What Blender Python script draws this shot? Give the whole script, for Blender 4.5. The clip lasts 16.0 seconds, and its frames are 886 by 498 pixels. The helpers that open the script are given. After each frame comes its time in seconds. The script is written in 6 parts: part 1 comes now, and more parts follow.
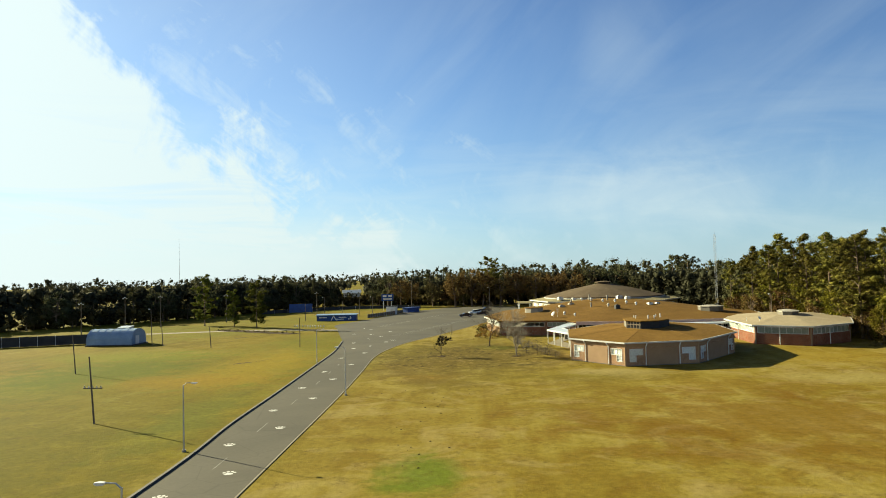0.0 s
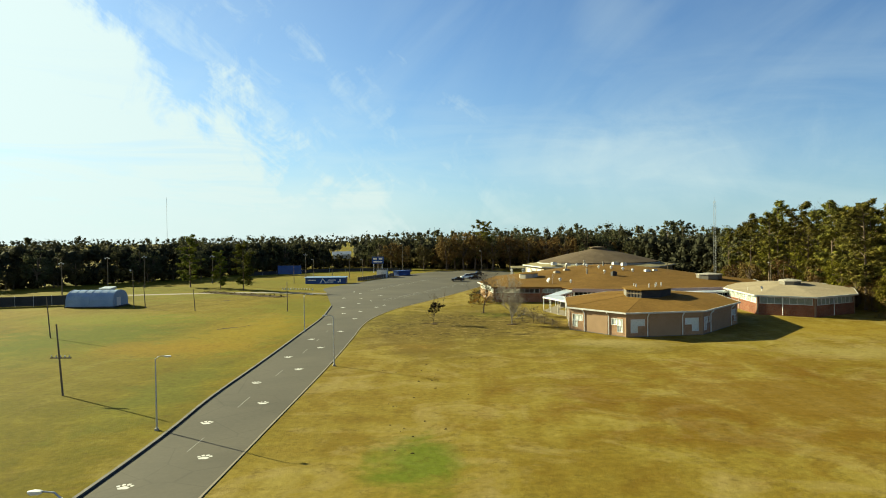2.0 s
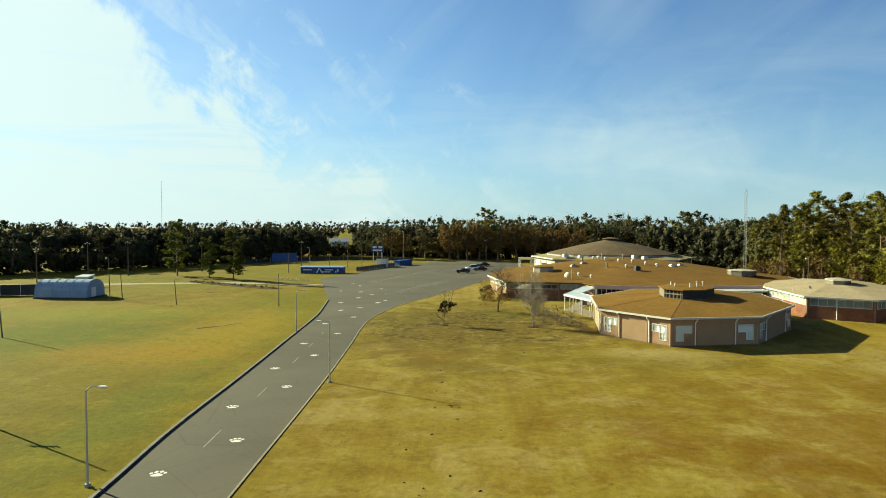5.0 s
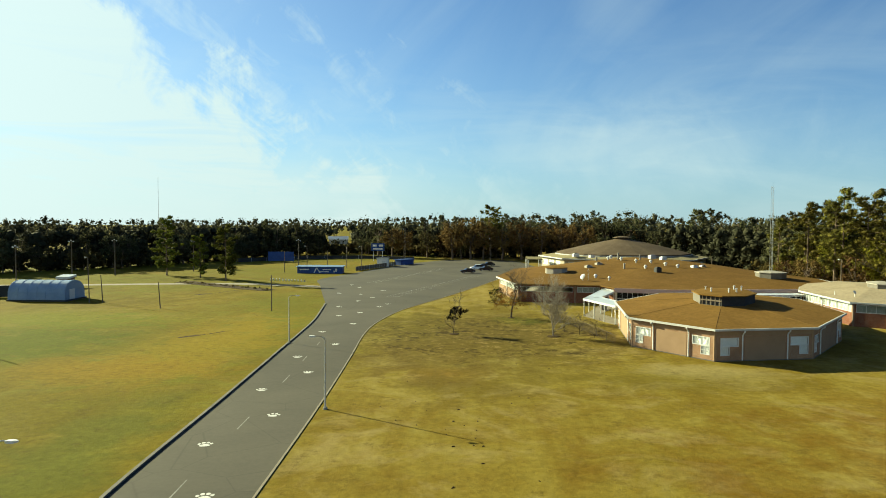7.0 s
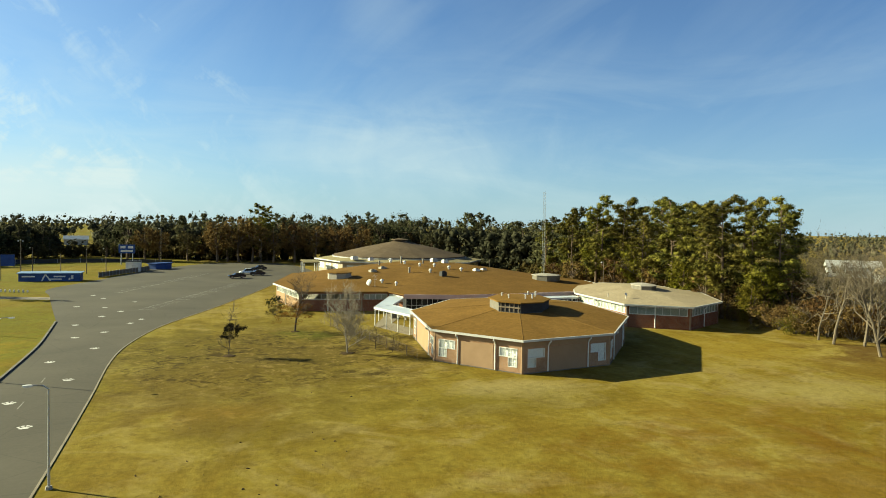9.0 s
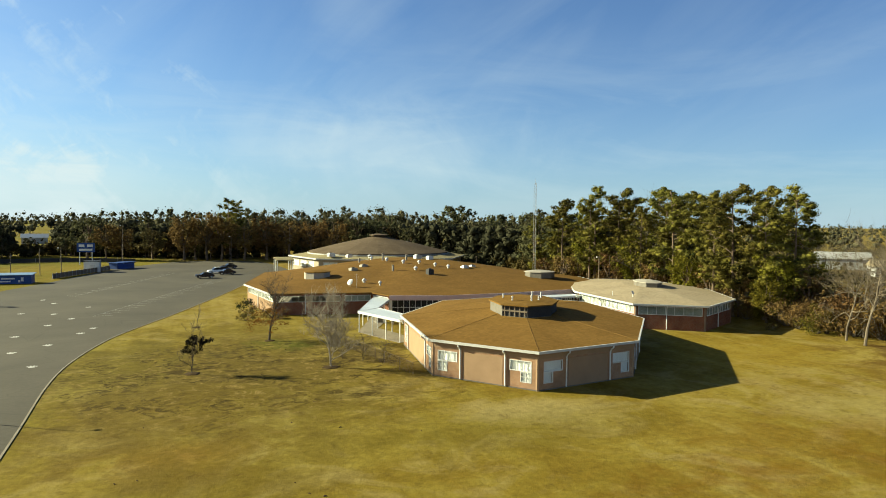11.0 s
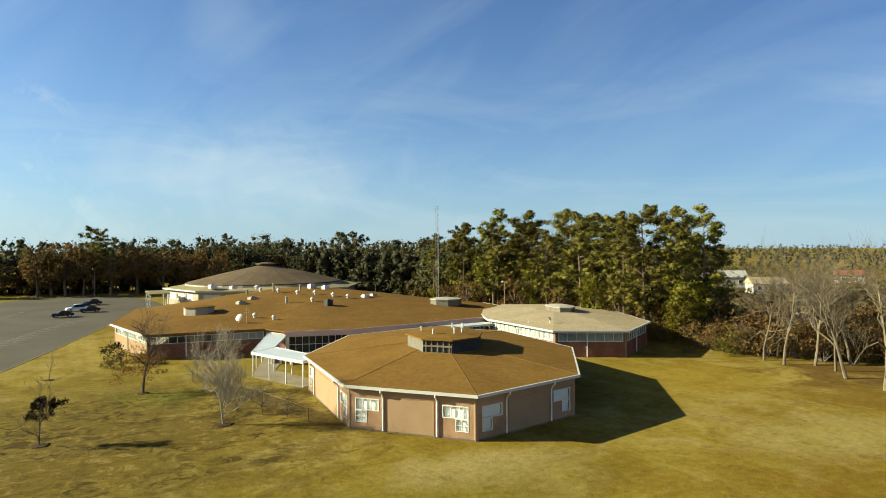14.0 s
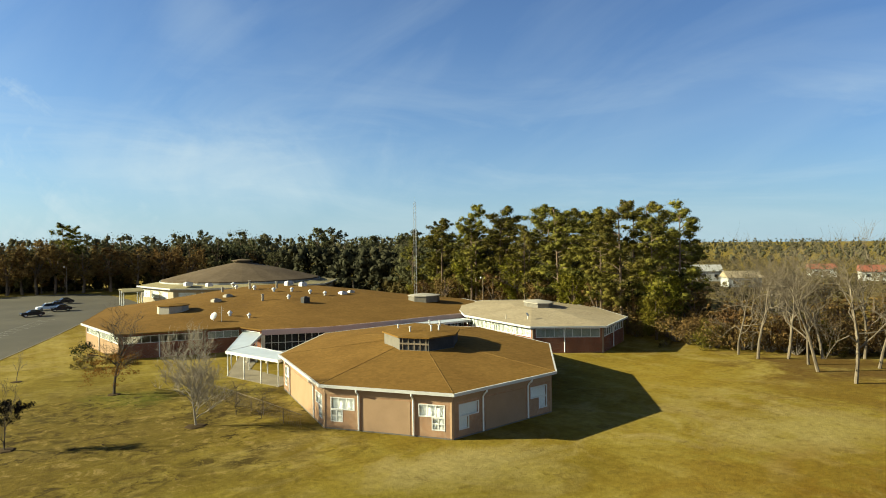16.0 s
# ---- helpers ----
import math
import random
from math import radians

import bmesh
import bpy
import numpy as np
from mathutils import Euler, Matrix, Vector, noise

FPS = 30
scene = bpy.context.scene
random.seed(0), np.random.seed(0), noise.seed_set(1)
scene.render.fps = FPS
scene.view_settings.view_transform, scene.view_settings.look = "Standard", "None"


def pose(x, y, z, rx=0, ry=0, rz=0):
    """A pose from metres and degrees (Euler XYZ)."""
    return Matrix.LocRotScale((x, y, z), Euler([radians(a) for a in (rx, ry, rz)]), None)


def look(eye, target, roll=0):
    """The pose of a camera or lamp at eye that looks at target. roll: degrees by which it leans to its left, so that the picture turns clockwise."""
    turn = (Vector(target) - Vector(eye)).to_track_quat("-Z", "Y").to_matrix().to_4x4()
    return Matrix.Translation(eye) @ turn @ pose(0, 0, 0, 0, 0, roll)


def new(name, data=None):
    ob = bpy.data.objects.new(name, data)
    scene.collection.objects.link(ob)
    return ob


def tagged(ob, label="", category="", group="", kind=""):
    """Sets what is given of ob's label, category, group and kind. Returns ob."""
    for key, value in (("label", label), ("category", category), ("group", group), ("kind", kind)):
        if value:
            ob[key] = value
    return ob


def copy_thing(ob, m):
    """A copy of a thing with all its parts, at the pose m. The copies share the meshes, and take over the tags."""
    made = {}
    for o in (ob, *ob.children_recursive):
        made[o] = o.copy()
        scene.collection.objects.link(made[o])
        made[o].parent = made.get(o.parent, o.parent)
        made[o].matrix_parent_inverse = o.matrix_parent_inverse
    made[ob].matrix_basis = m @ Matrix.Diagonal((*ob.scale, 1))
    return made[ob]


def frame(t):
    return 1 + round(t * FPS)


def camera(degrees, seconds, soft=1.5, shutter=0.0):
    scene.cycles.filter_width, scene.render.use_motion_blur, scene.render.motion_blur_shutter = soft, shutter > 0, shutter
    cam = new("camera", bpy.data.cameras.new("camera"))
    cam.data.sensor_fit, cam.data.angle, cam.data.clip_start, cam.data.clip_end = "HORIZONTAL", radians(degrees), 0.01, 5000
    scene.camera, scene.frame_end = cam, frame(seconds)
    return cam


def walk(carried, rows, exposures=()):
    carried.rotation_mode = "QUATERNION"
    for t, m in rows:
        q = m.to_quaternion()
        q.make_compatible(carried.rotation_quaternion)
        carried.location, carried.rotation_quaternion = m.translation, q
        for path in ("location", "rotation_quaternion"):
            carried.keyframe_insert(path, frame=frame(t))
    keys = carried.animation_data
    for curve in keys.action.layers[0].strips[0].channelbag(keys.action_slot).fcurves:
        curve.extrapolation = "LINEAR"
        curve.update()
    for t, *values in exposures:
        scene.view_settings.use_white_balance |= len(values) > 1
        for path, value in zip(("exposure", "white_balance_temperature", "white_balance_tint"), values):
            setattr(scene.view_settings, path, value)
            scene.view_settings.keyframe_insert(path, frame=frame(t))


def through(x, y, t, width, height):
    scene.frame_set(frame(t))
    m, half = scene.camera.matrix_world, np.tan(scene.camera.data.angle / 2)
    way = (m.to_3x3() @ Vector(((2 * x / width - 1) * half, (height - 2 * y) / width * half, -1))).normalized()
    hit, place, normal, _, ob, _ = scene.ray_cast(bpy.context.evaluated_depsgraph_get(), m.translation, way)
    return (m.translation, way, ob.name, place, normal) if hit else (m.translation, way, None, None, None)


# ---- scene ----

# ---------------------------------------------------------------- camera
cam = camera(67.50, 16.0, soft=0.95)
PATH = [
    (0.0, look((5.89, 1.10, 14.60), (3.01, 50.97, 16.60), -1.49)),
    (0.5, look((5.70, 1.41, 14.49), (3.02, 51.31, 16.19), -1.25)),
    (1.0, look((5.54, 2.58, 14.64), (3.36, 52.53, 15.02), -1.01)),
    (1.5, look((5.29, 4.30, 14.86), (3.43, 54.27, 14.23), -0.97)),
    (2.0, look((4.96, 6.25, 14.99), (2.75, 56.19, 14.13), -0.72)),
    (2.5, look((4.59, 8.34, 15.12), (2.27, 58.27, 14.13), -0.58)),
    (3.0, look((4.23, 10.41, 15.20), (1.58, 60.32, 14.02), -0.39)),
    (3.5, look((3.71, 12.72, 15.23), (1.18, 62.64, 13.89), -0.35)),
    (4.0, look((3.05, 15.09, 15.32), (0.96, 65.02, 13.79), -0.05)),
    (6.5, look((0.77, 27.91, 15.23), (-1.26, 77.83, 13.28), 0.17)),
    (7.0, look((0.19, 30.38, 15.24), (-1.78, 80.30, 13.28), 0.21)),
    (7.5, look((-0.09, 33.10, 15.14), (-2.10, 83.02, 13.26), 0.22)),
    (8.0, look((-0.66, 35.93, 15.14), (0.45, 85.89, 13.26), 0.59)),
    (8.5, look((-1.03, 38.70, 15.21), (6.09, 88.16, 13.43), 0.94)),
    (9.0, look((-1.67, 41.33, 15.38), (13.53, 88.93, 13.65), 1.00)),
    (11.5, look((-0.79, 54.86, 15.24), (16.33, 101.79, 13.11), 0.51)),
    (12.0, look((-0.62, 57.85, 15.24), (18.24, 104.11, 13.16), 0.49)),
    (12.5, look((0.14, 59.79, 15.30), (25.61, 102.79, 13.76), 0.55)),
    (13.0, look((-0.14, 60.54, 15.08), (24.74, 103.90, 15.02), 0.13)),
    (13.5, look((-0.34, 60.93, 15.06), (24.30, 104.44, 15.00), -0.17)),
    (14.0, look((-0.30, 61.24, 15.06), (24.67, 104.56, 14.91), -0.46)),
    (14.5, look((-0.23, 61.32, 15.15), (24.78, 104.61, 14.93), -0.60)),
    (15.0, look((-0.11, 61.49, 15.17), (24.93, 104.76, 14.86), -0.77)),
    (15.5, look((0.07, 61.46, 15.23), (25.94, 104.24, 14.79), -0.81)),
    (16.0, look((0.21, 61.48, 15.23), (26.50, 104.01, 14.70), -0.72)),
]
EXPOSURES = [(0.0, 1.66, 6600, 4), (1.5, 1.63, 6550, 0), (3.5, 1.66, 6500, -2), (7.0, 1.60, 6380, -5), (9.0, 1.60, 6420, -1), (12.0, 1.60, 6300, 4), (16.0, 1.58, 6320, 5)]
walk(cam, PATH, EXPOSURES)

# ---------------------------------------------------------------- world, sun
SUN_AZ, SUN_EL = radians(149.0), radians(21.5)
SUN_DIR = Vector((math.cos(SUN_AZ) * math.cos(SUN_EL), math.sin(SUN_AZ) * math.cos(SUN_EL), math.sin(SUN_EL)))


def node(nt, kind, **kw):
    n = nt.nodes.new(kind)
    for k, v in kw.items():
        if k == "op":
            n.operation = v
        elif k == "blend":
            n.blend_type = v
        elif k == "dtype":
            n.data_type = v
    return n


def link(nt, a, b):
    nt.links.new(a, b)


def math_node(nt, op, a, b=0.5, clamp=False):
    n = node(nt, "ShaderNodeMath", op=op)
    n.use_clamp = clamp
    for i, v in enumerate((a, b)):
        if isinstance(v, (int, float)):
            n.inputs[i].default_value = v
        else:
            link(nt, v, n.inputs[i])
    return n.outputs[0]


def ramp(nt, fac, stops):
    n = node(nt, "ShaderNodeValToRGB")
    while len(n.color_ramp.elements) < len(stops):
        n.color_ramp.elements.new(0.5)
    for e, (p, c) in zip(n.color_ramp.elements, stops):
        e.position = p
        e.color = (*c, 1) if len(c) == 3 else c
    link(nt, fac, n.inputs[0])
    return n.outputs[0]


def mix(nt, fac, a, b, blend="MIX"):
    n = node(nt, "ShaderNodeMix", dtype="RGBA")
    n.blend_type = blend
    for s, v in ((n.inputs[0], fac), (n.inputs[6], a), (n.inputs[7], b)):
        if isinstance(v, (int, float)):
            s.default_value = v
        elif isinstance(v, tuple):
            s.default_value = (*v, 1)
        else:
            link(nt, v, s)
    return n.outputs[2]


def noise_tex(nt, vec, scale, detail=4.0, rough=0.55, distortion=0.0):
    n = node(nt, "ShaderNodeTexNoise")
    n.inputs["Scale"].default_value, n.inputs["Detail"].default_value = scale, detail
    n.inputs["Roughness"].default_value, n.inputs["Distortion"].default_value = rough, distortion
    if vec is not None:
        link(nt, vec, n.inputs["Vector"])
    return n.outputs["Fac"]


world = bpy.data.worlds.new("sky")
scene.world = world
world.use_nodes = True
wn = world.node_tree
bg = wn.nodes["Background"]
sky = node(wn, "ShaderNodeTexSky")
sky.sky_type, sky.sun_disc = "NISHITA", False
sky.sun_elevation, sky.sun_rotation = SUN_EL, radians(-59)
sky.air_density, sky.dust_density, sky.ozone_density = 1.0, 0.6, 2.5
coord = node(wn, "ShaderNodeTexCoord").outputs["Generated"]
sep = node(wn, "ShaderNodeSeparateXYZ")
link(wn, coord, sep.inputs[0])

def along(direction):
    """How far the line of sight lies along a direction."""
    n = node(wn, "ShaderNodeVectorMath", op="DOT_PRODUCT")
    link(wn, coord, n.inputs[0])
    n.inputs[1].default_value = direction
    return n.outputs["Value"]


def between(value, lo, hi):
    n = node(wn, "ShaderNodeMapRange")
    n.interpolation_type = "SMOOTHSTEP"
    link(wn, value, n.inputs[0])
    n.inputs[1].default_value, n.inputs[2].default_value = lo, hi
    return n.outputs[0]


def combed(axes, scales, detail, rough, distortion):
    """Noise drawn out along one axis, as wind combs ice cloud."""
    c = node(wn, "ShaderNodeCombineXYZ")
    for i, (axis, k) in enumerate(zip(axes, scales)):
        link(wn, math_node(wn, "MULTIPLY", along(axis), k), c.inputs[i])
    return noise_tex(wn, c.outputs[0], 1.0, detail, rough, distortion)


up = math_node(wn, "MAXIMUM", sep.outputs[2], 0.0)
# a bank of bright cloud low in the west, its torn upper edge running down to the north
BANK = (-0.6415, -0.118, -0.7585)
EDGE = (0.68, 0.42, -0.61)
ACROSS = (0.39, -0.90, -0.19)
wisps = combed((EDGE, BANK, ACROSS), (3.2, 15.0, 4.0), 7.0, 0.60, 0.7)
billow = noise_tex(wn, coord, 5.0, 9.0, 0.64, 0.9)
tufts = noise_tex(wn, coord, 17.0, 7.0, 0.66, 1.1)
torn = math_node(wn, "ADD", along(BANK), math_node(wn, "MULTIPLY", math_node(wn, "SUBTRACT", wisps, 0.5), 0.26))
torn = math_node(wn, "ADD", torn, math_node(wn, "MULTIPLY", math_node(wn, "SUBTRACT", billow, 0.5), 0.40))
torn = math_node(wn, "ADD", torn, math_node(wn, "MULTIPLY", math_node(wn, "SUBTRACT", tufts, 0.5), 0.14))
bank = between(torn, -0.115, 0.012)
# frayed ice cloud beside the bank
comb_out = math_node(wn, "ADD", math_node(wn, "MULTIPLY", wisps, 0.55), math_node(wn, "MULTIPLY", tufts, 0.45))
fray = math_node(wn, "MULTIPLY", between(torn, -0.31, -0.05), ramp(wn, comb_out, [(0.38, (0.06, 0.06, 0.06)), (0.66, (0.56, 0.56, 0.56))]))
# flat grey bars low in the bank
bars = combed(((1, 0, 0), (0, 1, 0), (0, 0, 1)), (2.6, 2.6, 21.0), 6.0, 0.62, 0.9)
gaps = math_node(wn, "MULTIPLY", ramp(wn, bars, [(0.48, (0, 0, 0)), (0.68, (0.46, 0.46, 0.46))]), math_node(wn, "SUBTRACT", 1.0, between(sep.outputs[2], 0.10, 0.28)))
bank = math_node(wn, "MULTIPLY", bank, math_node(wn, "SUBTRACT", 0.96, gaps))
# faint high veil: thicker towards the sun, with long strokes rising to the east
strokes = combed(((0.72, -0.1, 0.69), (0.69, 0.1, -0.72), (0.0, 1.0, 0.1)), (2.4, 8.5, 2.0), 6.0, 0.55, 0.8)
flat = combed(((1, 0, 0), (0, 1, 0), (0, 0, 1)), (2.6, 2.6, 13.0), 6.0, 0.6, 0.6)
veil = math_node(wn, "ADD", ramp(wn, strokes, [(0.44, (0, 0, 0)), (0.74, (0.10, 0.10, 0.10))]), math_node(wn, "MULTIPLY", ramp(wn, flat, [(0.44, (0, 0, 0)), (0.72, (0.26, 0.26, 0.26))]), math_node(wn, "SUBTRACT", 1.0, between(sep.outputs[2], 0.12, 0.30))))
sunward = between(along(SUN_DIR), 0.45, 1.0)
veil = math_node(wn, "ADD", veil, math_node(wn, "ADD", math_node(wn, "MULTIPLY", sunward, 0.20), 0.07))
# white haze along the horizon under the sun, and two soft patches of thin cloud
veil = math_node(wn, "ADD", veil, math_node(wn, "MULTIPLY", math_node(wn, "MULTIPLY", math_node(wn, "SUBTRACT", 1.0, between(sep.outputs[2], 0.02, 0.13)), between(along(SUN_DIR), 0.35, 0.80)), 0.55))
for side, height, (aim, elev), strength in ((0.26, 0.070, (14.0, 0.105), 0.34), (0.075, 0.085, (12.0, 0.31), 0.13)):
    across = math_node(wn, "DIVIDE", along((math.cos(radians(aim)), -math.sin(radians(aim)), 0)), side)
    rise = math_node(wn, "DIVIDE", math_node(wn, "SUBTRACT", sep.outputs[2], elev), height)
    reach = math_node(wn, "POWER", math_node(wn, "ADD", math_node(wn, "MULTIPLY", across, across), math_node(wn, "MULTIPLY", rise, rise)), 0.5)
    reach = math_node(wn, "ADD", reach, math_node(wn, "MULTIPLY", math_node(wn, "SUBTRACT", billow, 0.5), 1.8))
    patch_mask = math_node(wn, "SUBTRACT", 1.0, between(reach, 0.0, 1.25))
    ahead = between(along((math.sin(radians(aim)), math.cos(radians(aim)), 0)), 0.2, 0.5)
    veil = math_node(wn, "ADD", veil, math_node(wn, "MULTIPLY", math_node(wn, "MULTIPLY", patch_mask, ahead), strength))
veil = math_node(wn, "MULTIPLY", veil, math_node(wn, "SUBTRACT", 1.0, between(sep.outputs[2], 0.40, 0.75)))
mask = math_node(wn, "MAXIMUM", bank, math_node(wn, "MAXIMUM", fray, veil))
glow = math_node(wn, "ADD", math_node(wn, "MULTIPLY", math_node(wn, "POWER", math_node(wn, "MAXIMUM", along(SUN_DIR), 0.0), 4.0), 1.6), 7.4)
cl = node(wn, "ShaderNodeVectorMath", op="SCALE")
cl.inputs[0].default_value = (0.88, 1.0, 1.02)
link(wn, glow, cl.inputs["Scale"])
tint = mix(wn, 1.0, sky.outputs[0], (0.60, 0.92, 1.28), "MULTIPLY")
low = math_node(wn, "POWER", math_node(wn, "SUBTRACT", 1.0, up, True), 7.5)
# deeper blue away from the sun and towards the zenith
deep = math_node(wn, "MULTIPLY", math_node(wn, "SUBTRACT", along((0.80, 0.20, 0.55)), 0.16, True), 0.72)
tint = mix(wn, deep, tint, mix(wn, 1.0, tint, (0.26, 0.52, 0.76), "MULTIPLY"))
tint = mix(wn, math_node(wn, "MULTIPLY", between(sep.outputs[2], 0.30, 0.75), 0.92), tint, mix(wn, 1.0, tint, (0.16, 0.30, 0.50), "MULTIPLY"))
hazy = mix(wn, math_node(wn, "MULTIPLY", low, 0.62), tint, (5.2, 6.9, 7.9))
both = mix(wn, mask, hazy, cl.outputs[0])
link(wn, both, bg.inputs[0])
bg.inputs[1].default_value = 0.0370

lamp = bpy.data.lights.new("sun", "SUN")
lamp.energy, lamp.angle, lamp.color = 5.0, radians(0.6), (1.0, 0.91, 0.60)
sun = new("sun", lamp)
sun.matrix_world = look(SUN_DIR * 100, (0, 0, 0))

# ---------------------------------------------------------------- materials


def material(name, rough=0.8, metal=0.0, spec=0.3):
    m = bpy.data.materials.new(name)
    m.use_nodes = True
    nt = m.node_tree
    b = nt.nodes["Principled BSDF"]
    b.inputs["Roughness"].default_value, b.inputs["Metallic"].default_value = rough, metal
    b.inputs["Specular IOR Level"].default_value = spec
    return m, nt, b


def world_pos(nt):
    return node(nt, "ShaderNodeNewGeometry").outputs["Position"]


def bump(nt, b, height, strength=0.3, dist=0.05):
    n = node(nt, "ShaderNodeBump")
    n.inputs["Strength"].default_value, n.inputs["Distance"].default_value = strength, dist
    link(nt, height, n.inputs["Height"])
    link(nt, n.outputs[0], b.inputs["Normal"])


def mottled(name, c0, c1, scale=1.0, rough=0.8, metal=0.0, spec=0.3, fine=12.0, vary=0.0, bump_by=0.2, dist=0.02):
    """A surface of two tones, mixed at a coarse and a fine scale."""
    m, nt, b = material(name, rough, metal, spec)
    p = world_pos(nt)
    a = noise_tex(nt, p, scale, 5.0)
    f = noise_tex(nt, p, scale * fine, 3.0)
    t = math_node(nt, "ADD", math_node(nt, "MULTIPLY", a, 0.65), math_node(nt, "MULTIPLY", f, 0.35))
    col = ramp(nt, t, [(0.33, c0), (0.67, c1)])
    if vary:
        r = node(nt, "ShaderNodeObjectInfo").outputs["Random"]
        v = math_node(nt, "ADD", math_node(nt, "MULTIPLY", r, vary), 1.0 - vary / 2)
        hs = node(nt, "ShaderNodeHueSaturation")
        link(nt, v, hs.inputs["Value"])
        link(nt, col, hs.inputs["Color"])
        col = hs.outputs[0]
    link(nt, col, b.inputs["Base Color"])
    if bump_by:
        bump(nt, b, f, bump_by, dist)
    return m


def grass_material():
    m, nt, b = material("grass", 1.0, 0, 0.04)
    p = world_pos(nt)
    huge = noise_tex(nt, p, 0.013, 4.0, 0.55, 0.5)
    big = noise_tex(nt, p, 0.045, 5.0, 0.62, 0.8)
    mid = noise_tex(nt, p, 0.21, 6.0, 0.66, 0.5)
    fine = noise_tex(nt, p, 1.5, 6.0, 0.72)
    mp = node(nt, "ShaderNodeMapping")
    mp.inputs["Rotation"].default_value = (0, 0, radians(6))
    mp.inputs["Scale"].default_value = (1.0, 0.035, 1.0)
    link(nt, p, mp.inputs[0])
    mow = noise_tex(nt, mp.outputs[0], 0.5, 3.0, 0.55, 0.15)
    t = math_node(nt, "ADD", math_node(nt, "MULTIPLY", big, 0.46), math_node(nt, "MULTIPLY", mid, 0.34))
    t = math_node(nt, "ADD", t, math_node(nt, "MULTIPLY", mow, 0.20))
    east = ramp(nt, t, [(0.36, (0.134, 0.085, 0.010)), (0.46, (0.164, 0.113, 0.015)), (0.53, (0.198, 0.145, 0.024)), (0.62, (0.260, 0.200, 0.052))])
    # west tones are taken darker, partly to paint in lens falloff
    west = ramp(nt, t, [(0.36, (0.098, 0.076, 0.005)), (0.45, (0.128, 0.095, 0.006)), (0.53, (0.162, 0.119, 0.009)), (0.62, (0.190, 0.148, 0.024))])
    sepx = node(nt, "ShaderNodeSeparateXYZ")
    link(nt, p, sepx.inputs[0])
    side = node(nt, "ShaderNodeMapRange")
    link(nt, sepx.outputs[0], side.inputs[0])
    side.inputs[1].default_value, side.inputs[2].default_value = -9.0, -22.0
    base = mix(nt, side.outputs[0], east, west)
    # pale dry blotches
    blotch = noise_tex(nt, p, 0.13, 7.0, 0.63, 1.2)
    bl = ramp(nt, blotch, [(0.50, (0, 0, 0)), (0.66, (1, 1, 1))])
    bs = math_node(nt, "SUBTRACT", 0.62, math_node(nt, "MULTIPLY", side.outputs[0], 0.45))
    base = mix(nt, math_node(nt, "MULTIPLY", bl, bs), base, (0.272, 0.208, 0.078))
    # green flushes, fuller west of the drive
    green = math_node(nt, "ADD", math_node(nt, "MULTIPLY", huge, 0.62), math_node(nt, "MULTIPLY", mid, 0.38))
    gm = ramp(nt, green, [(0.46, (0, 0, 0)), (0.58, (1, 1, 1))])
    gs = math_node(nt, "ADD", math_node(nt, "MULTIPLY", side.outputs[0], 0.62), 0.12)
    base = mix(nt, math_node(nt, "MULTIPLY", gm, gs), base, (0.122, 0.122, 0.009))

    def patch(x, y, rx, ry, strength, colour, col):
        d = node(nt, "ShaderNodeMapping")
        d.vector_type = "TEXTURE"
        d.inputs["Location"].default_value, d.inputs["Scale"].default_value = (x, y, 0), (rx, ry, 1000)
        link(nt, p, d.inputs[0])
        ln = node(nt, "ShaderNodeVectorMath", op="LENGTH")
        link(nt, d.outputs[0], ln.inputs[0])
        r = math_node(nt, "ADD", ln.outputs["Value"], math_node(nt, "MULTIPLY", math_node(nt, "SUBTRACT", mid, 0.5), 2.4))
        k = ramp(nt, r, [(0.35, (1, 1, 1)), (1.0, (0, 0, 0))])
        return mix(nt, math_node(nt, "MULTIPLY", k, strength), col, colour)
    for spot in GRASS_SPOTS:
        base = patch(*spot, base)
    # clumped litter under the lawn trees
    d = node(nt, "ShaderNodeMapping")
    d.vector_type = "TEXTURE"
    d.inputs["Location"].default_value, d.inputs["Scale"].default_value = (5, 120, 0), (30, 24, 1000)
    link(nt, p, d.inputs[0])
    ln = node(nt, "ShaderNodeVectorMath", op="LENGTH")
    link(nt, d.outputs[0], ln.inputs[0])
    area = ramp(nt, ln.outputs["Value"], [(0.5, (1, 1, 1)), (1.0, (0, 0, 0))])
    clump = noise_tex(nt, p, 0.8, 7.0, 0.72, 0.8)
    dark = ramp(nt, clump, [(0.43, (1, 1, 1)), (0.50, (0, 0, 0))])
    pale = ramp(nt, clump, [(0.55, (0, 0, 0)), (0.63, (1, 1, 1))])
    drift = ramp(nt, noise_tex(nt, p, 0.17, 5.0, 0.6, 0.8), [(0.44, (0.12, 0.12, 0.12)), (0.60, (1, 1, 1))])
    base = mix(nt, math_node(nt, "MULTIPLY", math_node(nt, "MULTIPLY", dark, math_node(nt, "MULTIPLY", area, drift)), 0.95), base, (0.038, 0.026, 0.008))
    brown = ramp(nt, noise_tex(nt, p, 0.42, 6.0, 0.68, 1.0), [(0.53, (0, 0, 0)), (0.63, (1, 1, 1))])
    base = mix(nt, math_node(nt, "MULTIPLY", math_node(nt, "MULTIPLY", brown, area), 0.55), base, (0.072, 0.048, 0.012))
    base = mix(nt, math_node(nt, "MULTIPLY", math_node(nt, "MULTIPLY", pale, area), 0.7), base, (0.225, 0.160, 0.050))
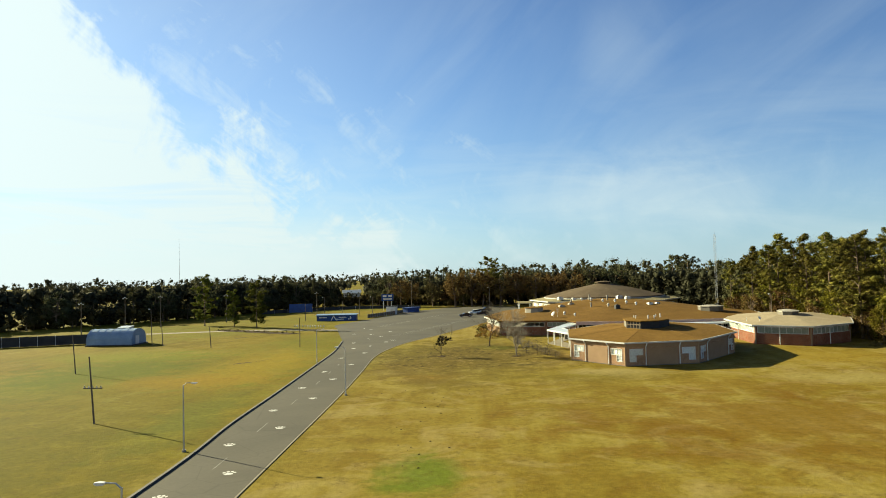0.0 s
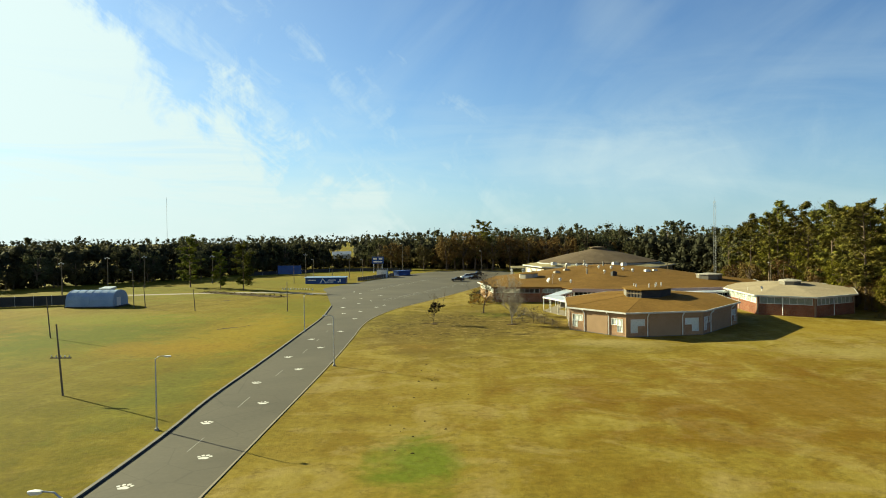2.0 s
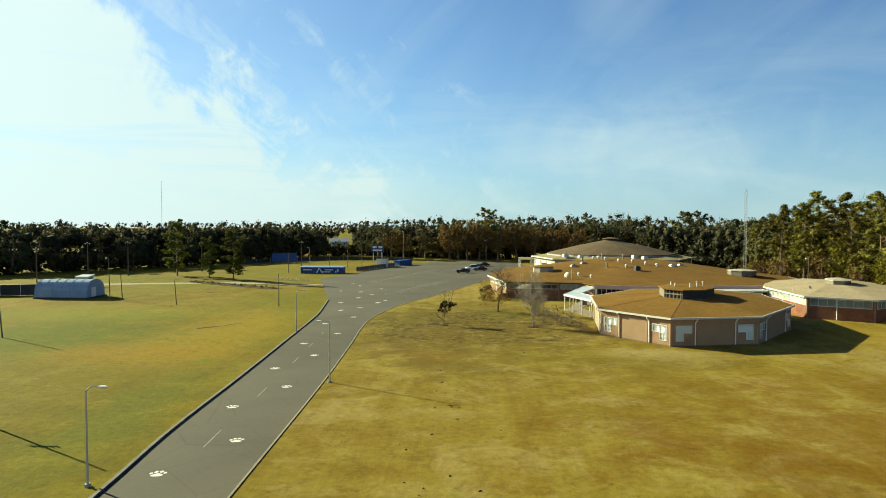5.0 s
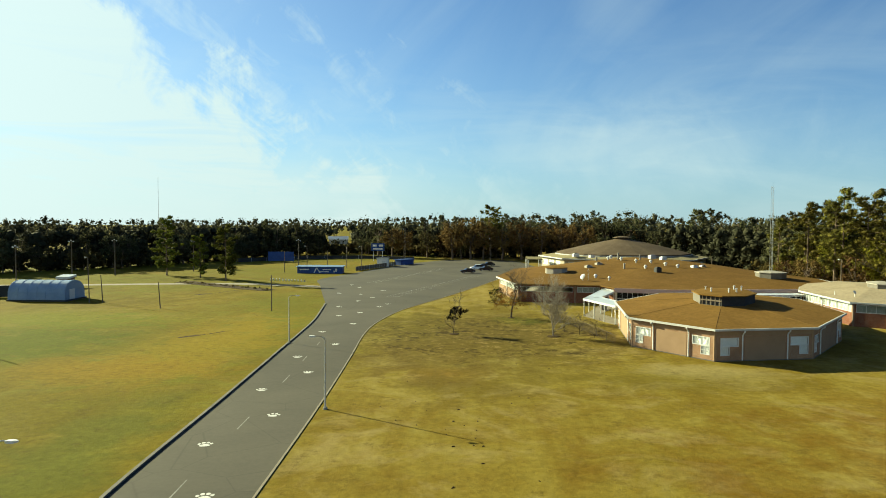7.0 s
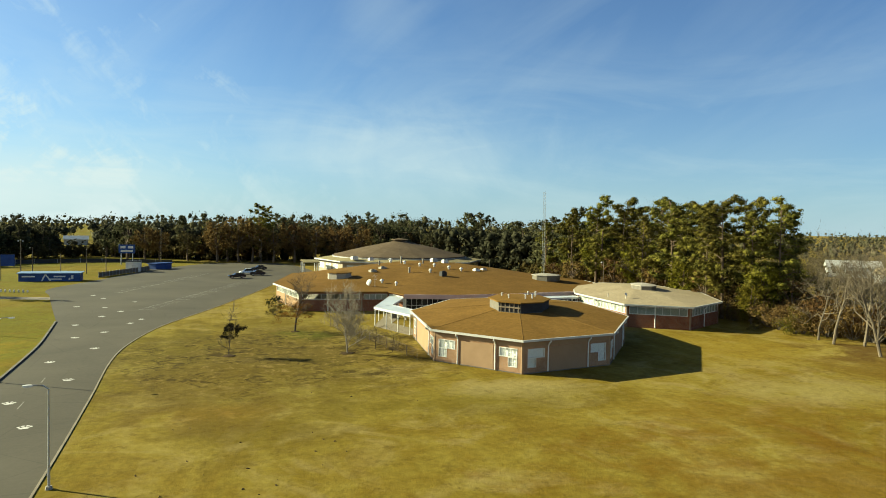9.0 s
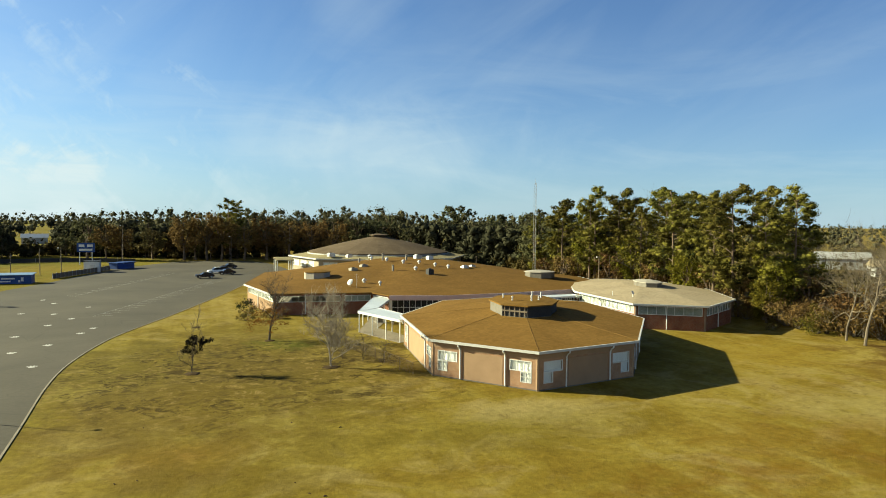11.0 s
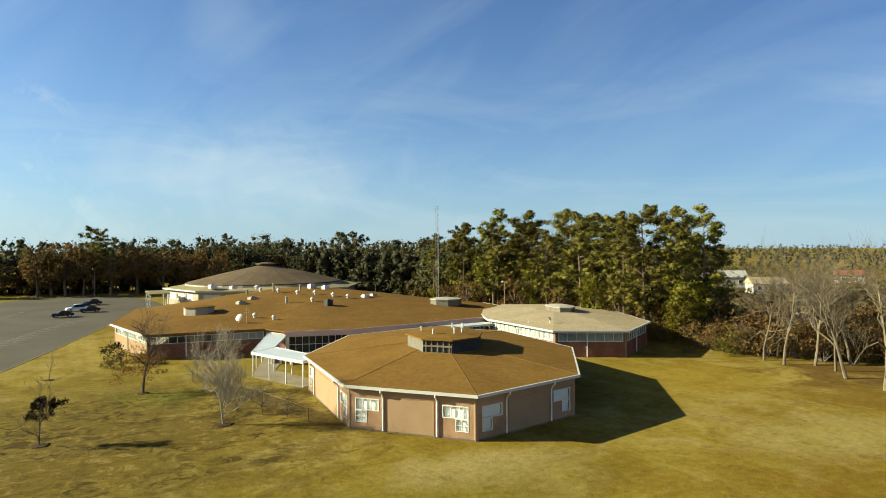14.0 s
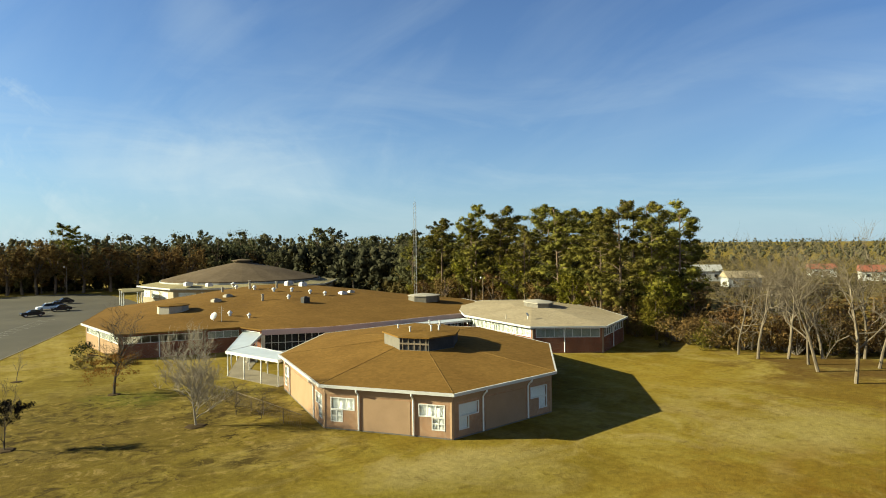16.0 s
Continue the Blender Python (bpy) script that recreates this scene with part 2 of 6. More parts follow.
    # leaf litter and bare specks
    speck = ramp(nt, noise_tex(nt, p, 0.5, 7.0, 0.78), [(0.545, (0, 0, 0)), (0.64, (1, 1, 1))])
    base = mix(nt, math_node(nt, "MULTIPLY", speck, 0.42), base, (0.074, 0.046, 0.009))
    shade = math_node(nt, "ADD", math_node(nt, "MULTIPLY", fine, 0.95), 0.44)
    hs = node(nt, "ShaderNodeHueSaturation")
    link(nt, shade, hs.inputs["Value"])
    link(nt, base, hs.inputs["Color"])
    link(nt, hs.outputs[0], b.inputs["Base Color"])
    bump(nt, b, fine, 0.5, 0.12)
    return m


def brick_material(name, c0, c1, mortar):
    m, nt, b = material(name, 0.92, 0, 0.06)
    tc = node(nt, "ShaderNodeTexCoord").outputs["UV"]
    br = node(nt, "ShaderNodeTexBrick")
    link(nt, tc, br.inputs["Vector"])
    br.inputs["Scale"].default_value = 1.0
    br.inputs["Brick Width"].default_value, br.inputs["Row Height"].default_value = 0.21, 0.075
    br.inputs["Mortar Size"].default_value = 0.008
    br.inputs["Color1"].default_value, br.inputs["Color2"].default_value = (*c0, 1), (*c1, 1)
    br.inputs["Mortar"].default_value = (*mortar, 1)
    p = world_pos(nt)
    st = noise_tex(nt, p, 0.6, 5.0, 0.6)
    dirty = ramp(nt, st, [(0.35, (0.78, 0.76, 0.74)), (0.65, (1.08, 1.06, 1.03))])
    link(nt, mix(nt, 1.0, br.outputs["Color"], dirty, "MULTIPLY"), b.inputs["Base Color"])
    bump(nt, b, br.outputs["Fac"], -0.3, 0.01)
    return m


def shingle_material(name, c0, c1):
    m, nt, b = material(name, 0.97, 0, 0.03)
    p = world_pos(nt)
    a = noise_tex(nt, p, 0.22, 6.0, 0.6, 0.3)
    s = noise_tex(nt, p, 3.5, 3.0, 0.6)
    v = node(nt, "ShaderNodeTexVoronoi")
    v.inputs["Scale"].default_value = 2.6
    link(nt, p, v.inputs["Vector"])
    t = math_node(nt, "ADD", math_node(nt, "MULTIPLY", a, 0.6), math_node(nt, "MULTIPLY", s, 0.4))
    col = ramp(nt, t, [(0.34, c0), (0.66, c1)])
    hs = node(nt, "ShaderNodeHueSaturation")
    sc = node(nt, "ShaderNodeSeparateColor")
    link(nt, v.outputs["Color"], sc.inputs[0])
    link(nt, math_node(nt, "ADD", math_node(nt, "MULTIPLY", sc.outputs[0], 0.2), 0.9), hs.inputs["Value"])
    link(nt, col, hs.inputs["Color"])
    link(nt, hs.outputs[0], b.inputs["Base Color"])
    bump(nt, b, s, 0.3, 0.02)
    return m


def leaf_material(name, c0, c1, through=0.25):
    m, nt, b = material(name, 0.95, 0, 0.04)
    g = node(nt, "ShaderNodeNewGeometry")
    o = node(nt, "ShaderNodeObjectInfo")
    big = noise_tex(nt, g.outputs["Position"], 0.35, 3.0)
    t = math_node(nt, "ADD", math_node(nt, "MULTIPLY", g.outputs["Random Per Island"], 0.26), math_node(nt, "MULTIPLY", big, 0.74))
    col = ramp(nt, t, [(0.30, c0), (0.70, c1)])
    hs = node(nt, "ShaderNodeHueSaturation")
    link(nt, math_node(nt, "ADD", math_node(nt, "MULTIPLY", o.outputs["Random"], 0.026), 0.490), hs.inputs["Hue"])
    link(nt, math_node(nt, "ADD", math_node(nt, "MULTIPLY", o.outputs["Random"], 0.5), 0.75), hs.inputs["Value"])
    link(nt, col, hs.inputs["Color"])
    link(nt, hs.outputs[0], b.inputs["Base Color"])
    tr = node(nt, "ShaderNodeBsdfTranslucent")
    link(nt, hs.outputs[0], tr.inputs["Color"])
    mx = node(nt, "ShaderNodeMixShader")
    mx.inputs[0].default_value = through
    link(nt, b.outputs[0], mx.inputs[1])
    link(nt, tr.outputs[0], mx.inputs[2])
    link(nt, mx.outputs[0], nt.nodes["Material Output"].inputs[0])
    return m


def asphalt_material():
    m, nt, b = material("asphalt", 0.85, 0, 0.2)
    p = world_pos(nt)
    a = noise_tex(nt, p, 0.07, 5.0, 0.6, 0.5)
    g = noise_tex(nt, p, 2.5, 5.0, 0.7)
    v = node(nt, "ShaderNodeTexVoronoi")
    v.feature = "DISTANCE_TO_EDGE"
    v.inputs["Scale"].default_value = 0.16
    link(nt, p, v.inputs["Vector"])
    crack = ramp(nt, v.outputs["Distance"], [(0.0, (0.78, 0.78, 0.78)), (0.010, (1, 1, 1))])
    t = math_node(nt, "ADD", math_node(nt, "MULTIPLY", a, 0.7), math_node(nt, "MULTIPLY", g, 0.3))
    col = ramp(nt, t, [(0.35, (0.046, 0.040, 0.028)), (0.65, (0.076, 0.066, 0.046))])
    link(nt, mix(nt, 1.0, col, crack, "MULTIPLY"), b.inputs["Base Color"])
    bump(nt, b, g, 0.3, 0.02)
    return m


def glass_material():
    m, nt, b = material("window_glass", 0.06, 0, 0.5)
    b.inputs["Base Color"].default_value = (0.93, 0.95, 0.94, 1)
    b.inputs["Transmission Weight"].default_value = 1.0
    b.inputs["IOR"].default_value = 1.1
    return m


# worn, dry and lush places in the lawn, (-40, 75) also painting in lens falloff: x, y, radii, strength, colour
GRASS_SPOTS = [
    (24, 99.5, 10, 4, 0.8, (0.311, 0.244, 0.096)), (53, 91, 12, 6, 0.65, (0.266, 0.215, 0.074)), (1, 50, 4, 7, 0.8, (0.085, 0.122, 0.009)),
    (-2, 97, 7, 5, 0.6, (0.170, 0.085, 0.009)), (34, 66, 26, 20, 0.6, (0.126, 0.063, 0.006)), (38, 86, 14, 8, 0.35, (0.148, 0.081, 0.009)),
    (3, 121, 26, 21, 0.8, (0.108, 0.076, 0.016)), (16, 126, 8, 8, 0.6, (0.067, 0.046, 0.012)), (-36, 50, 24, 34, 0.8, (0.105, 0.090, 0.008)), (2, 104, 17, 16, 0.38, (0.105, 0.080, 0.012)), (-8, 128, 8, 22, 0.3, (0.100, 0.095, 0.012)), (5, 138, 15, 24, 0.4, (0.088, 0.070, 0.010)), (8, 134, 5, 5, 0.6, (0.070, 0.085, 0.008)), (22, 96, 16, 7, 0.35, (0.10, 0.085, 0.012)), (-57, 108, 20, 30, 0.8, (0.080, 0.098, 0.006)), (-33, 112, 10, 34, 0.5, (0.250, 0.175, 0.012)), (-4, 106, 11, 14, 0.6, (0.126, 0.085, 0.015)), (-64, 131, 26, 12, 0.6, (0.141, 0.148, 0.009)),
    (-26, 72, 5, 18, 0.7, (0.105, 0.118, 0.016)), (-38, 96, 16, 9, 0.65, (0.237, 0.141, 0.009)), (60, 112, 14, 12, 0.4, (0.244, 0.167, 0.022)), (70, 97, 13, 13, 0.75, (0.128, 0.078, 0.012)), (0, 92, 9, 9, 0.45, (0.110, 0.080, 0.012)),
    (82, 104, 14, 13, 0.85, (0.085, 0.048, 0.014)), (210, 200, 115, 110, 0.9, (0.085, 0.062, 0.030)), (-2, 112, 16, 20, 0.25, (0.100, 0.074, 0.012)), (-40, 75, 26, 30, 0.45, (0.100, 0.086, 0.008))]
GRASS = grass_material()
ASPHALT = asphalt_material()
BRICK = brick_material("orange_brick", (0.300, 0.176, 0.102), (0.255, 0.142, 0.080), (0.311, 0.244, 0.185))
BRICK_RED = brick_material("red_brick", (0.180, 0.066, 0.037), (0.142, 0.048, 0.028), (0.190, 0.140, 0.105))
BRICK_TAN = mottled("tan_panel", (0.246, 0.163, 0.100), (0.288, 0.193, 0.120), 0.8, 0.95, spec=0.05)
CREAM = mottled("cream_wall_panel", (0.250, 0.215, 0.160), (0.310, 0.270, 0.205), 0.6, 0.9, spec=0.1)
ROOF = shingle_material("brown_shingle", (0.128, 0.071, 0.018), (0.176, 0.101, 0.027))
ROOF_MAIN = shingle_material("russet_shingle", (0.112, 0.062, 0.017), (0.160, 0.091, 0.025))
ROOF_CAP = shingle_material("brown_hip_shingle", (0.108, 0.062, 0.020), (0.165, 0.098, 0.032))
ROOF_PALE = shingle_material("pale_shingle", (0.244, 0.196, 0.128), (0.312, 0.260, 0.175))
ROOF_OLIVE = shingle_material("weathered_roofing", (0.192, 0.163, 0.089), (0.266, 0.229, 0.133))
ROOF_DARK = shingle_material("dark_shingle", (0.092, 0.068, 0.044), (0.132, 0.100, 0.068))
WHITE = mottled("white_paint", (0.50, 0.50, 0.485), (0.61, 0.61, 0.595), 0.9, 0.5)
PINK = mottled("faded_pink_fascia", (0.390, 0.270, 0.247), (0.450, 0.323, 0.300), 0.5, 0.6)
WHITE_METAL = mottled("white_sheet_metal", (0.40, 0.44, 0.47), (0.50, 0.54, 0.57), 0.5, 0.4, 0.0, 0.4)
DIM_BLIND = mottled("dim_blind", (0.21, 0.225, 0.20), (0.30, 0.315, 0.285), 2.0, 0.8)
GRAVEL = mottled("pale_gravel", (0.15, 0.125, 0.085), (0.23, 0.195, 0.14), 0.5, 0.95)
BLIND = mottled("window_blind", (0.58, 0.59, 0.58), (0.68, 0.69, 0.68), 2.0, 0.8)
DARK = mottled("room_shade_and_dark_panels", (0.02, 0.02, 0.022), (0.04, 0.04, 0.04), 0.5, 0.9)
GLASS = glass_material()
CONCRETE = mottled("concrete", (0.238, 0.217, 0.182), (0.322, 0.294, 0.245), 0.5, 0.9)
KERB_DARK = mottled("kerb_stained", (0.06, 0.055, 0.045), (0.16, 0.145, 0.12), 0.7, 0.9)
PAINT = mottled("road_paint", (0.400, 0.392, 0.368), (0.576, 0.568, 0.544), 3.0, 0.8, fine=6.0)
PAINT_FADED = mottled("faded_bay_paint", (0.120, 0.114, 0.100), (0.330, 0.322, 0.300), 0.9, 0.85, fine=7.0)
PAINT_WORN = mottled("worn_road_paint", (0.085, 0.078, 0.064), (0.24, 0.23, 0.205), 1.2, 0.85, fine=6.0)
GALV = mottled("galvanised_steel", (0.36, 0.37, 0.38), (0.50, 0.51, 0.52), 2.0, 0.45, 0.6, 0.5)
WOODPOLE = mottled("weathered_pole", (0.10, 0.075, 0.05), (0.19, 0.15, 0.11), 1.5, 0.9)
BLACK = mottled("black_metal", (0.015, 0.015, 0.016), (0.035, 0.035, 0.036), 1.0, 0.5)
BLUE = mottled("blue_paint", (0.010, 0.035, 0.15), (0.02, 0.065, 0.24), 0.5, 0.5)
LIGHTBLUE = mottled("faded_blue_metal", (0.12, 0.20, 0.33), (0.21, 0.30, 0.43), 0.4, 0.45)
BARK = mottled("pine_bark", (0.06, 0.04, 0.026), (0.17, 0.12, 0.08), 0.9, 0.95, vary=0.4)
BARK_DARK = mottled("dark_bark", (0.030, 0.022, 0.015), (0.085, 0.064, 0.045), 1.2, 0.95)
BARK_PALE = mottled("pale_bark", (0.068, 0.052, 0.035), (0.175, 0.142, 0.100), 0.8, 0.95, vary=0.3)
BARK_GREY = mottled("grey_bark", (0.070, 0.056, 0.043), (0.150, 0.124, 0.098), 1.0, 0.95, vary=0.3)
PINE_LEAF = leaf_material("pine_needles", (0.030, 0.040, 0.007), (0.135, 0.130, 0.020))
BROWN_LEAF = leaf_material("brown_autumn_leaves", (0.08, 0.038, 0.010), (0.24, 0.115, 0.024))
DULL_LEAF = leaf_material("dull_winter_scrub", (0.055, 0.042, 0.014), (0.17, 0.125, 0.042))
DARK_LEAF = leaf_material("dark_evergreen", (0.008, 0.012, 0.006), (0.030, 0.034, 0.012))
WITHERED_LEAF = leaf_material("withered_dark_leaves", (0.004, 0.005, 0.004), (0.016, 0.015, 0.010), 0.05)
# shade inside the woods as a leaf colour, lifted a little for haze
INNER_LEAF = leaf_material("wood_interior_shade", (0.030, 0.032, 0.019), (0.062, 0.060, 0.034), 0.15)
BARK_TWIG = mottled("pale_twigs", (0.15, 0.125, 0.095), (0.31, 0.265, 0.205), 1.0, 0.95)
LANTERN = mottled("lantern_panel_grey", (0.095, 0.085, 0.070), (0.150, 0.135, 0.110), 1.0, 0.85)
# undergrowth brown taken darker for the shade beneath the trees
UNDER_LEAF = leaf_material("shade_dark_undergrowth", (0.028, 0.022, 0.009), (0.085, 0.062, 0.022), 0.2)
# far needle tone carries shade, lightened to stand in for haze
FAR_PINE = leaf_material("shade_haze_tone_needles", (0.052, 0.054, 0.027), (0.098, 0.092, 0.044), 0.32)
FAR_BROWN = leaf_material("russet_leaves", (0.080, 0.048, 0.019), (0.160, 0.096, 0.034), 0.25)
FAR_DULL = leaf_material("dull_olive_leaves", (0.052, 0.044, 0.019), (0.105, 0.084, 0.034), 0.2)
# near needle tone has the sunlit look mixed into its colour
TALL_LEAF = leaf_material("sun_tone_needles", (0.022, 0.026, 0.008), (0.168, 0.144, 0.028), 0.22)
MID_LEAF = leaf_material("pale_winter_twigs", (0.040, 0.030, 0.015), (0.105, 0.080, 0.044), 0.15)
SCRUB_LEAF = leaf_material("dry_scrub", (0.059, 0.037, 0.014), (0.176, 0.104, 0.040))
OLIVE_LEAF = leaf_material("olive_scrub", (0.035, 0.034, 0.006), (0.115, 0.095, 0.016))
EDGE_LEAF = leaf_material("olive_yellow_leaves", (0.042, 0.042, 0.006), (0.165, 0.135, 0.016))
SOIL = mottled("bare_soil", (0.034, 0.023, 0.011), (0.075, 0.050, 0.025), 0.6, 0.98, spec=0.05)
CAR_DARK = mottled("dark_car_paint", (0.012, 0.013, 0.016), (0.020, 0.021, 0.025), 0.4, 0.25, 0.3, 0.6, bump_by=0)
CAR_WHITE = mottled("white_car_paint", (0.68, 0.70, 0.72), (0.74, 0.76, 0.78), 0.4, 0.25, 0.0, 0.6, bump_by=0)
CAR_BLUE = mottled("blue_car_paint", (0.02, 0.05, 0.13), (0.03, 0.065, 0.16), 0.4, 0.25, 0.3, 0.6, bump_by=0)
CAR_GLASS = mottled("car_glass", (0.01, 0.012, 0.014), (0.02, 0.022, 0.025), 0.5, 0.08, 0.0, 0.6, bump_by=0)
RUBBER = mottled("rubber", (0.012, 0.012, 0.012), (0.025, 0.025, 0.025), 2.0, 0.9)
CHROME = mottled("bright_metal", (0.55, 0.56, 0.57), (0.66, 0.67, 0.68), 1.0, 0.25, 0.9)
OFFWHITE = mottled("weathered_white_board", (0.36, 0.355, 0.335), (0.46, 0.455, 0.435), 0.7, 0.65)
LIGHTGREY = mottled("weathered_light_metal", (0.26, 0.26, 0.25), (0.36, 0.36, 0.35), 0.7, 0.7)
REDROOF = mottled("rust_red_roof", (0.16, 0.055, 0.035), (0.24, 0.085, 0.05), 0.3, 0.8)

# ---------------------------------------------------------------- mesh helpers


class Build:
    """Gathers vertices and faces of one mesh."""

    def __init__(self):
        self.v, self.f = [], []

    def add(self, verts, faces):
        n = len(self.v)
        self.v += [tuple(p) for p in verts]
        self.f += [tuple(n + i for i in q) for q in faces]
        return self

    def box(self, c, s, rz=0.0, rx=0.0):
        m = Matrix.Translation(c) @ Matrix.Rotation(rz, 4, "Z") @ Matrix.Rotation(rx, 4, "X")
        pts = [m @ Vector((x * s[0] / 2, y * s[1] / 2, z * s[2] / 2)) for z in (-1, 1) for x, y in ((-1, -1), (1, -1), (1, 1), (-1, 1))]
        return self.add(pts, [(3, 2, 1, 0), (4, 5, 6, 7), (0, 1, 5, 4), (1, 2, 6, 5), (2, 3, 7, 6), (3, 0, 4, 7)])

    def span(self, a, b, w, z0, z1, off=0.0):
        """An upright slab from plan point a to b, w thick, its centre off to the left."""
        a, b = Vector(a[:2]), Vector(b[:2])
        d = (b - a).normalized()
        n = Vector((-d.y, d.x))
        q = [a + n * (off - w / 2), b + n * (off - w / 2), b + n * (off + w / 2), a + n * (off + w / 2)]
        return self.prism(q, z0, z1)

    def prism(self, poly, z0, z1):
        n = len(poly)
        pts = [(p[0], p[1], z0) for p in poly] + [(p[0], p[1], z1) for p in poly]
        faces = [tuple(range(n - 1, -1, -1)), tuple(range(n, 2 * n))]
        faces += [(i, (i + 1) % n, n + (i + 1) % n, n + i) for i in range(n)]
        return self.add(pts, faces)

    def tube(self, pts, radii, n=6, cap=True):
        base = len(self.v)
        pts = [Vector(p) for p in pts]
        for i, p in enumerate(pts):
            d = (pts[min(i + 1, len(pts) - 1)] - pts[max(i - 1, 0)]).normalized()
            a = d.orthogonal().normalized() if i == 0 else (a - d * a.dot(d)).normalized()
            b = d.cross(a)
            for k in range(n):
                t = 2 * math.pi * k / n
                self.v.append(tuple(p + (a * math.cos(t) + b * math.sin(t)) * radii[i]))
        for i in range(len(pts) - 1):
            for k in range(n):
                u, w = base + i * n + k, base + i * n + (k + 1) % n
                self.f.append((u, w, w + n, u + n))
        if cap:
            self.f.append(tuple(base + k for k in range(n - 1, -1, -1)))
            self.f.append(tuple(base + (len(pts) - 1) * n + k for k in range(n)))
        return self

    def rings(self, loops, close=True):
        """Joins loops of equal length, one after the other, and closes the last."""
        base, n = len(self.v), len(loops[0])
        for lp in loops:
            self.v += [tuple(p) for p in lp]
        for i in range(len(loops) - 1):
            for k in range(n):
                u, w = base + i * n + k, base + i * n + (k + 1) % n
                self.f.append((u, w, w + n, u + n))
        if close:
            self.f.append(tuple(base + (len(loops) - 1) * n + k for k in range(n)))
        return self

    def mesh(self, name, mat, uv=False, smooth=False):
        me = bpy.data.meshes.new(name)
        me.from_pydata(self.v, [], self.f)
        me.materials.append(mat)
        if smooth:
            me.polygons.foreach_set("use_smooth", [True] * len(me.polygons))
        if uv:
            lay = me.uv_layers.new()
            for poly in me.polygons:
                nrm = poly.normal
                side = Vector((-nrm.y, nrm.x, 0))
                side = side.normalized() if side.length > 0.01 else Vector((1, 0, 0))
                for li in poly.loop_indices:
                    co = me.vertices[me.loops[li].vertex_index].co
                    lay.data[li].uv = (co.dot(side), co.z if abs(nrm.z) < 0.9 else co.y)
        me.update()
        return me


def thing(name, label, category, loc=(0, 0, 0), group="", kind=""):
    ob = new(name)
    ob.empty_display_size = 0.3
    ob.location = loc
    return tagged(ob, label, category, group, kind)


def part(name, b, mat, parent=None, label="", uv=False, smooth=False):
    ob = new(name, b.mesh(name, mat, uv, smooth))
    ob.parent = parent
    return tagged(ob, label)


def single(name, b, mat, label, category, kind="", group="", smooth=False, loc=(0, 0, 0)):
    ob = new(name, b.mesh(name, mat, False, smooth))
    ob.location = loc
    return tagged(ob, label, category, group, kind)


def V2(a):
    return Vector((a[0], a[1]))

# ---------------------------------------------------------------- ground, road, kerbs
g = Build()
g.add([(-2400, -900, 0), (2400, -900, 0), (2400, 3200, 0), (-2400, 3200, 0)], [(0, 1, 2, 3)])
single("ground", g, GRASS, "wide lawn of dormant ochre winter grass with greener patches", "lawn", "structure")


def smooth_line(pts, step=2.0):
    """A Catmull-Rom line through plan points."""
    out = []
    P = [V2(p) for p in pts]
    P = [P[0] * 2 - P[1]] + P + [P[-1] * 2 - P[-2]]
    for i in range(1, len(P) - 2):
        n = max(1, int((P[i + 1] - P[i]).length / step))
        for k in range(n):
            t = k / n
            a, b, c, d = P[i - 1], P[i], P[i + 1], P[i + 2]
            out.append(0.5 * (2 * b + (c - a) * t + (2 * a - 5 * b + 4 * c - d) * t * t + (3 * b - a - 3 * c + d) * t ** 3))
    return out + [P[-2]]


KERB_L = smooth_line([(-15.6, -25), (-17.4, 20), (-18.6, 52), (-20.0, 68), (-20.9, 86), (-22.2, 108), (-23.6, 130), (-25.2, 143), (-26.6, 153)])
KERB_R = smooth_line([(-8.4, -25), (-10.4, 20), (-11.4, 54), (-12.2, 82), (-13.25, 104), (-14.2, 120), (-13.9, 131), (-11.9, 144), (-8.6, 155), (-4.9, 166), (2.6, 191), (8.6, 213)])
LOT_L = smooth_line([(-26.6, 153), (-31, 170), (-36, 190), (-39.8, 206), (-34.5, 228), (-27, 262), (-19, 284), (-8, 302), (6, 306), (18, 296), (23, 268), (23, 240), (14, 228), (8.6, 213)])


def road_mesh():
    bm = bmesh.new()
    pts = KERB_L + LOT_L[1:] + KERB_R[::-1][1:]
    vs = [bm.verts.new((p.x, p.y, 0.03)) for p in pts]
    es = [bm.edges.new((vs[i], vs[(i + 1) % len(vs)])) for i in range(len(vs))]
    bmesh.ops.triangle_fill(bm, edges=es, use_beauty=True, normal=(0, 0, 1))
    for f in bm.faces:
        if f.normal.z < 0:
            f.normal_flip()
    me = bpy.data.meshes.new("road")
    bm.to_mesh(me)
    bm.free()
    me.materials.append(ASPHALT)
    return tagged(new("road", me), "grey worn asphalt driveway widening into a car park", "road", kind="structure")


road_mesh()


def kerb(name, line, off, w, h, mat, label):
    b = Build()
    loops = []
    for i, p in enumerate(line):
        d = (line[min(i + 1, len(line) - 1)] - line[max(i - 1, 0)]).normalized()
        n = Vector((-d.y, d.x))
        a, c = p + n * (off - w / 2), p + n * (off + w / 2)
        loops.append([(a.x, a.y, -0.05), (a.x, a.y, h), (c.x, c.y, h), (c.x, c.y, -0.05)])
    b.rings(loops, False)
    single(name, b, mat, label, "kerb", "structure")


kerb("kerb_west", KERB_L, 0.1, 0.24, 0.15, KERB_DARK, "dark stained concrete kerb along the driveway")
kerb("kerb_east", KERB_R, -0.08, 0.15, 0.05, GRAVEL, "pale weathered concrete kerb along the driveway")
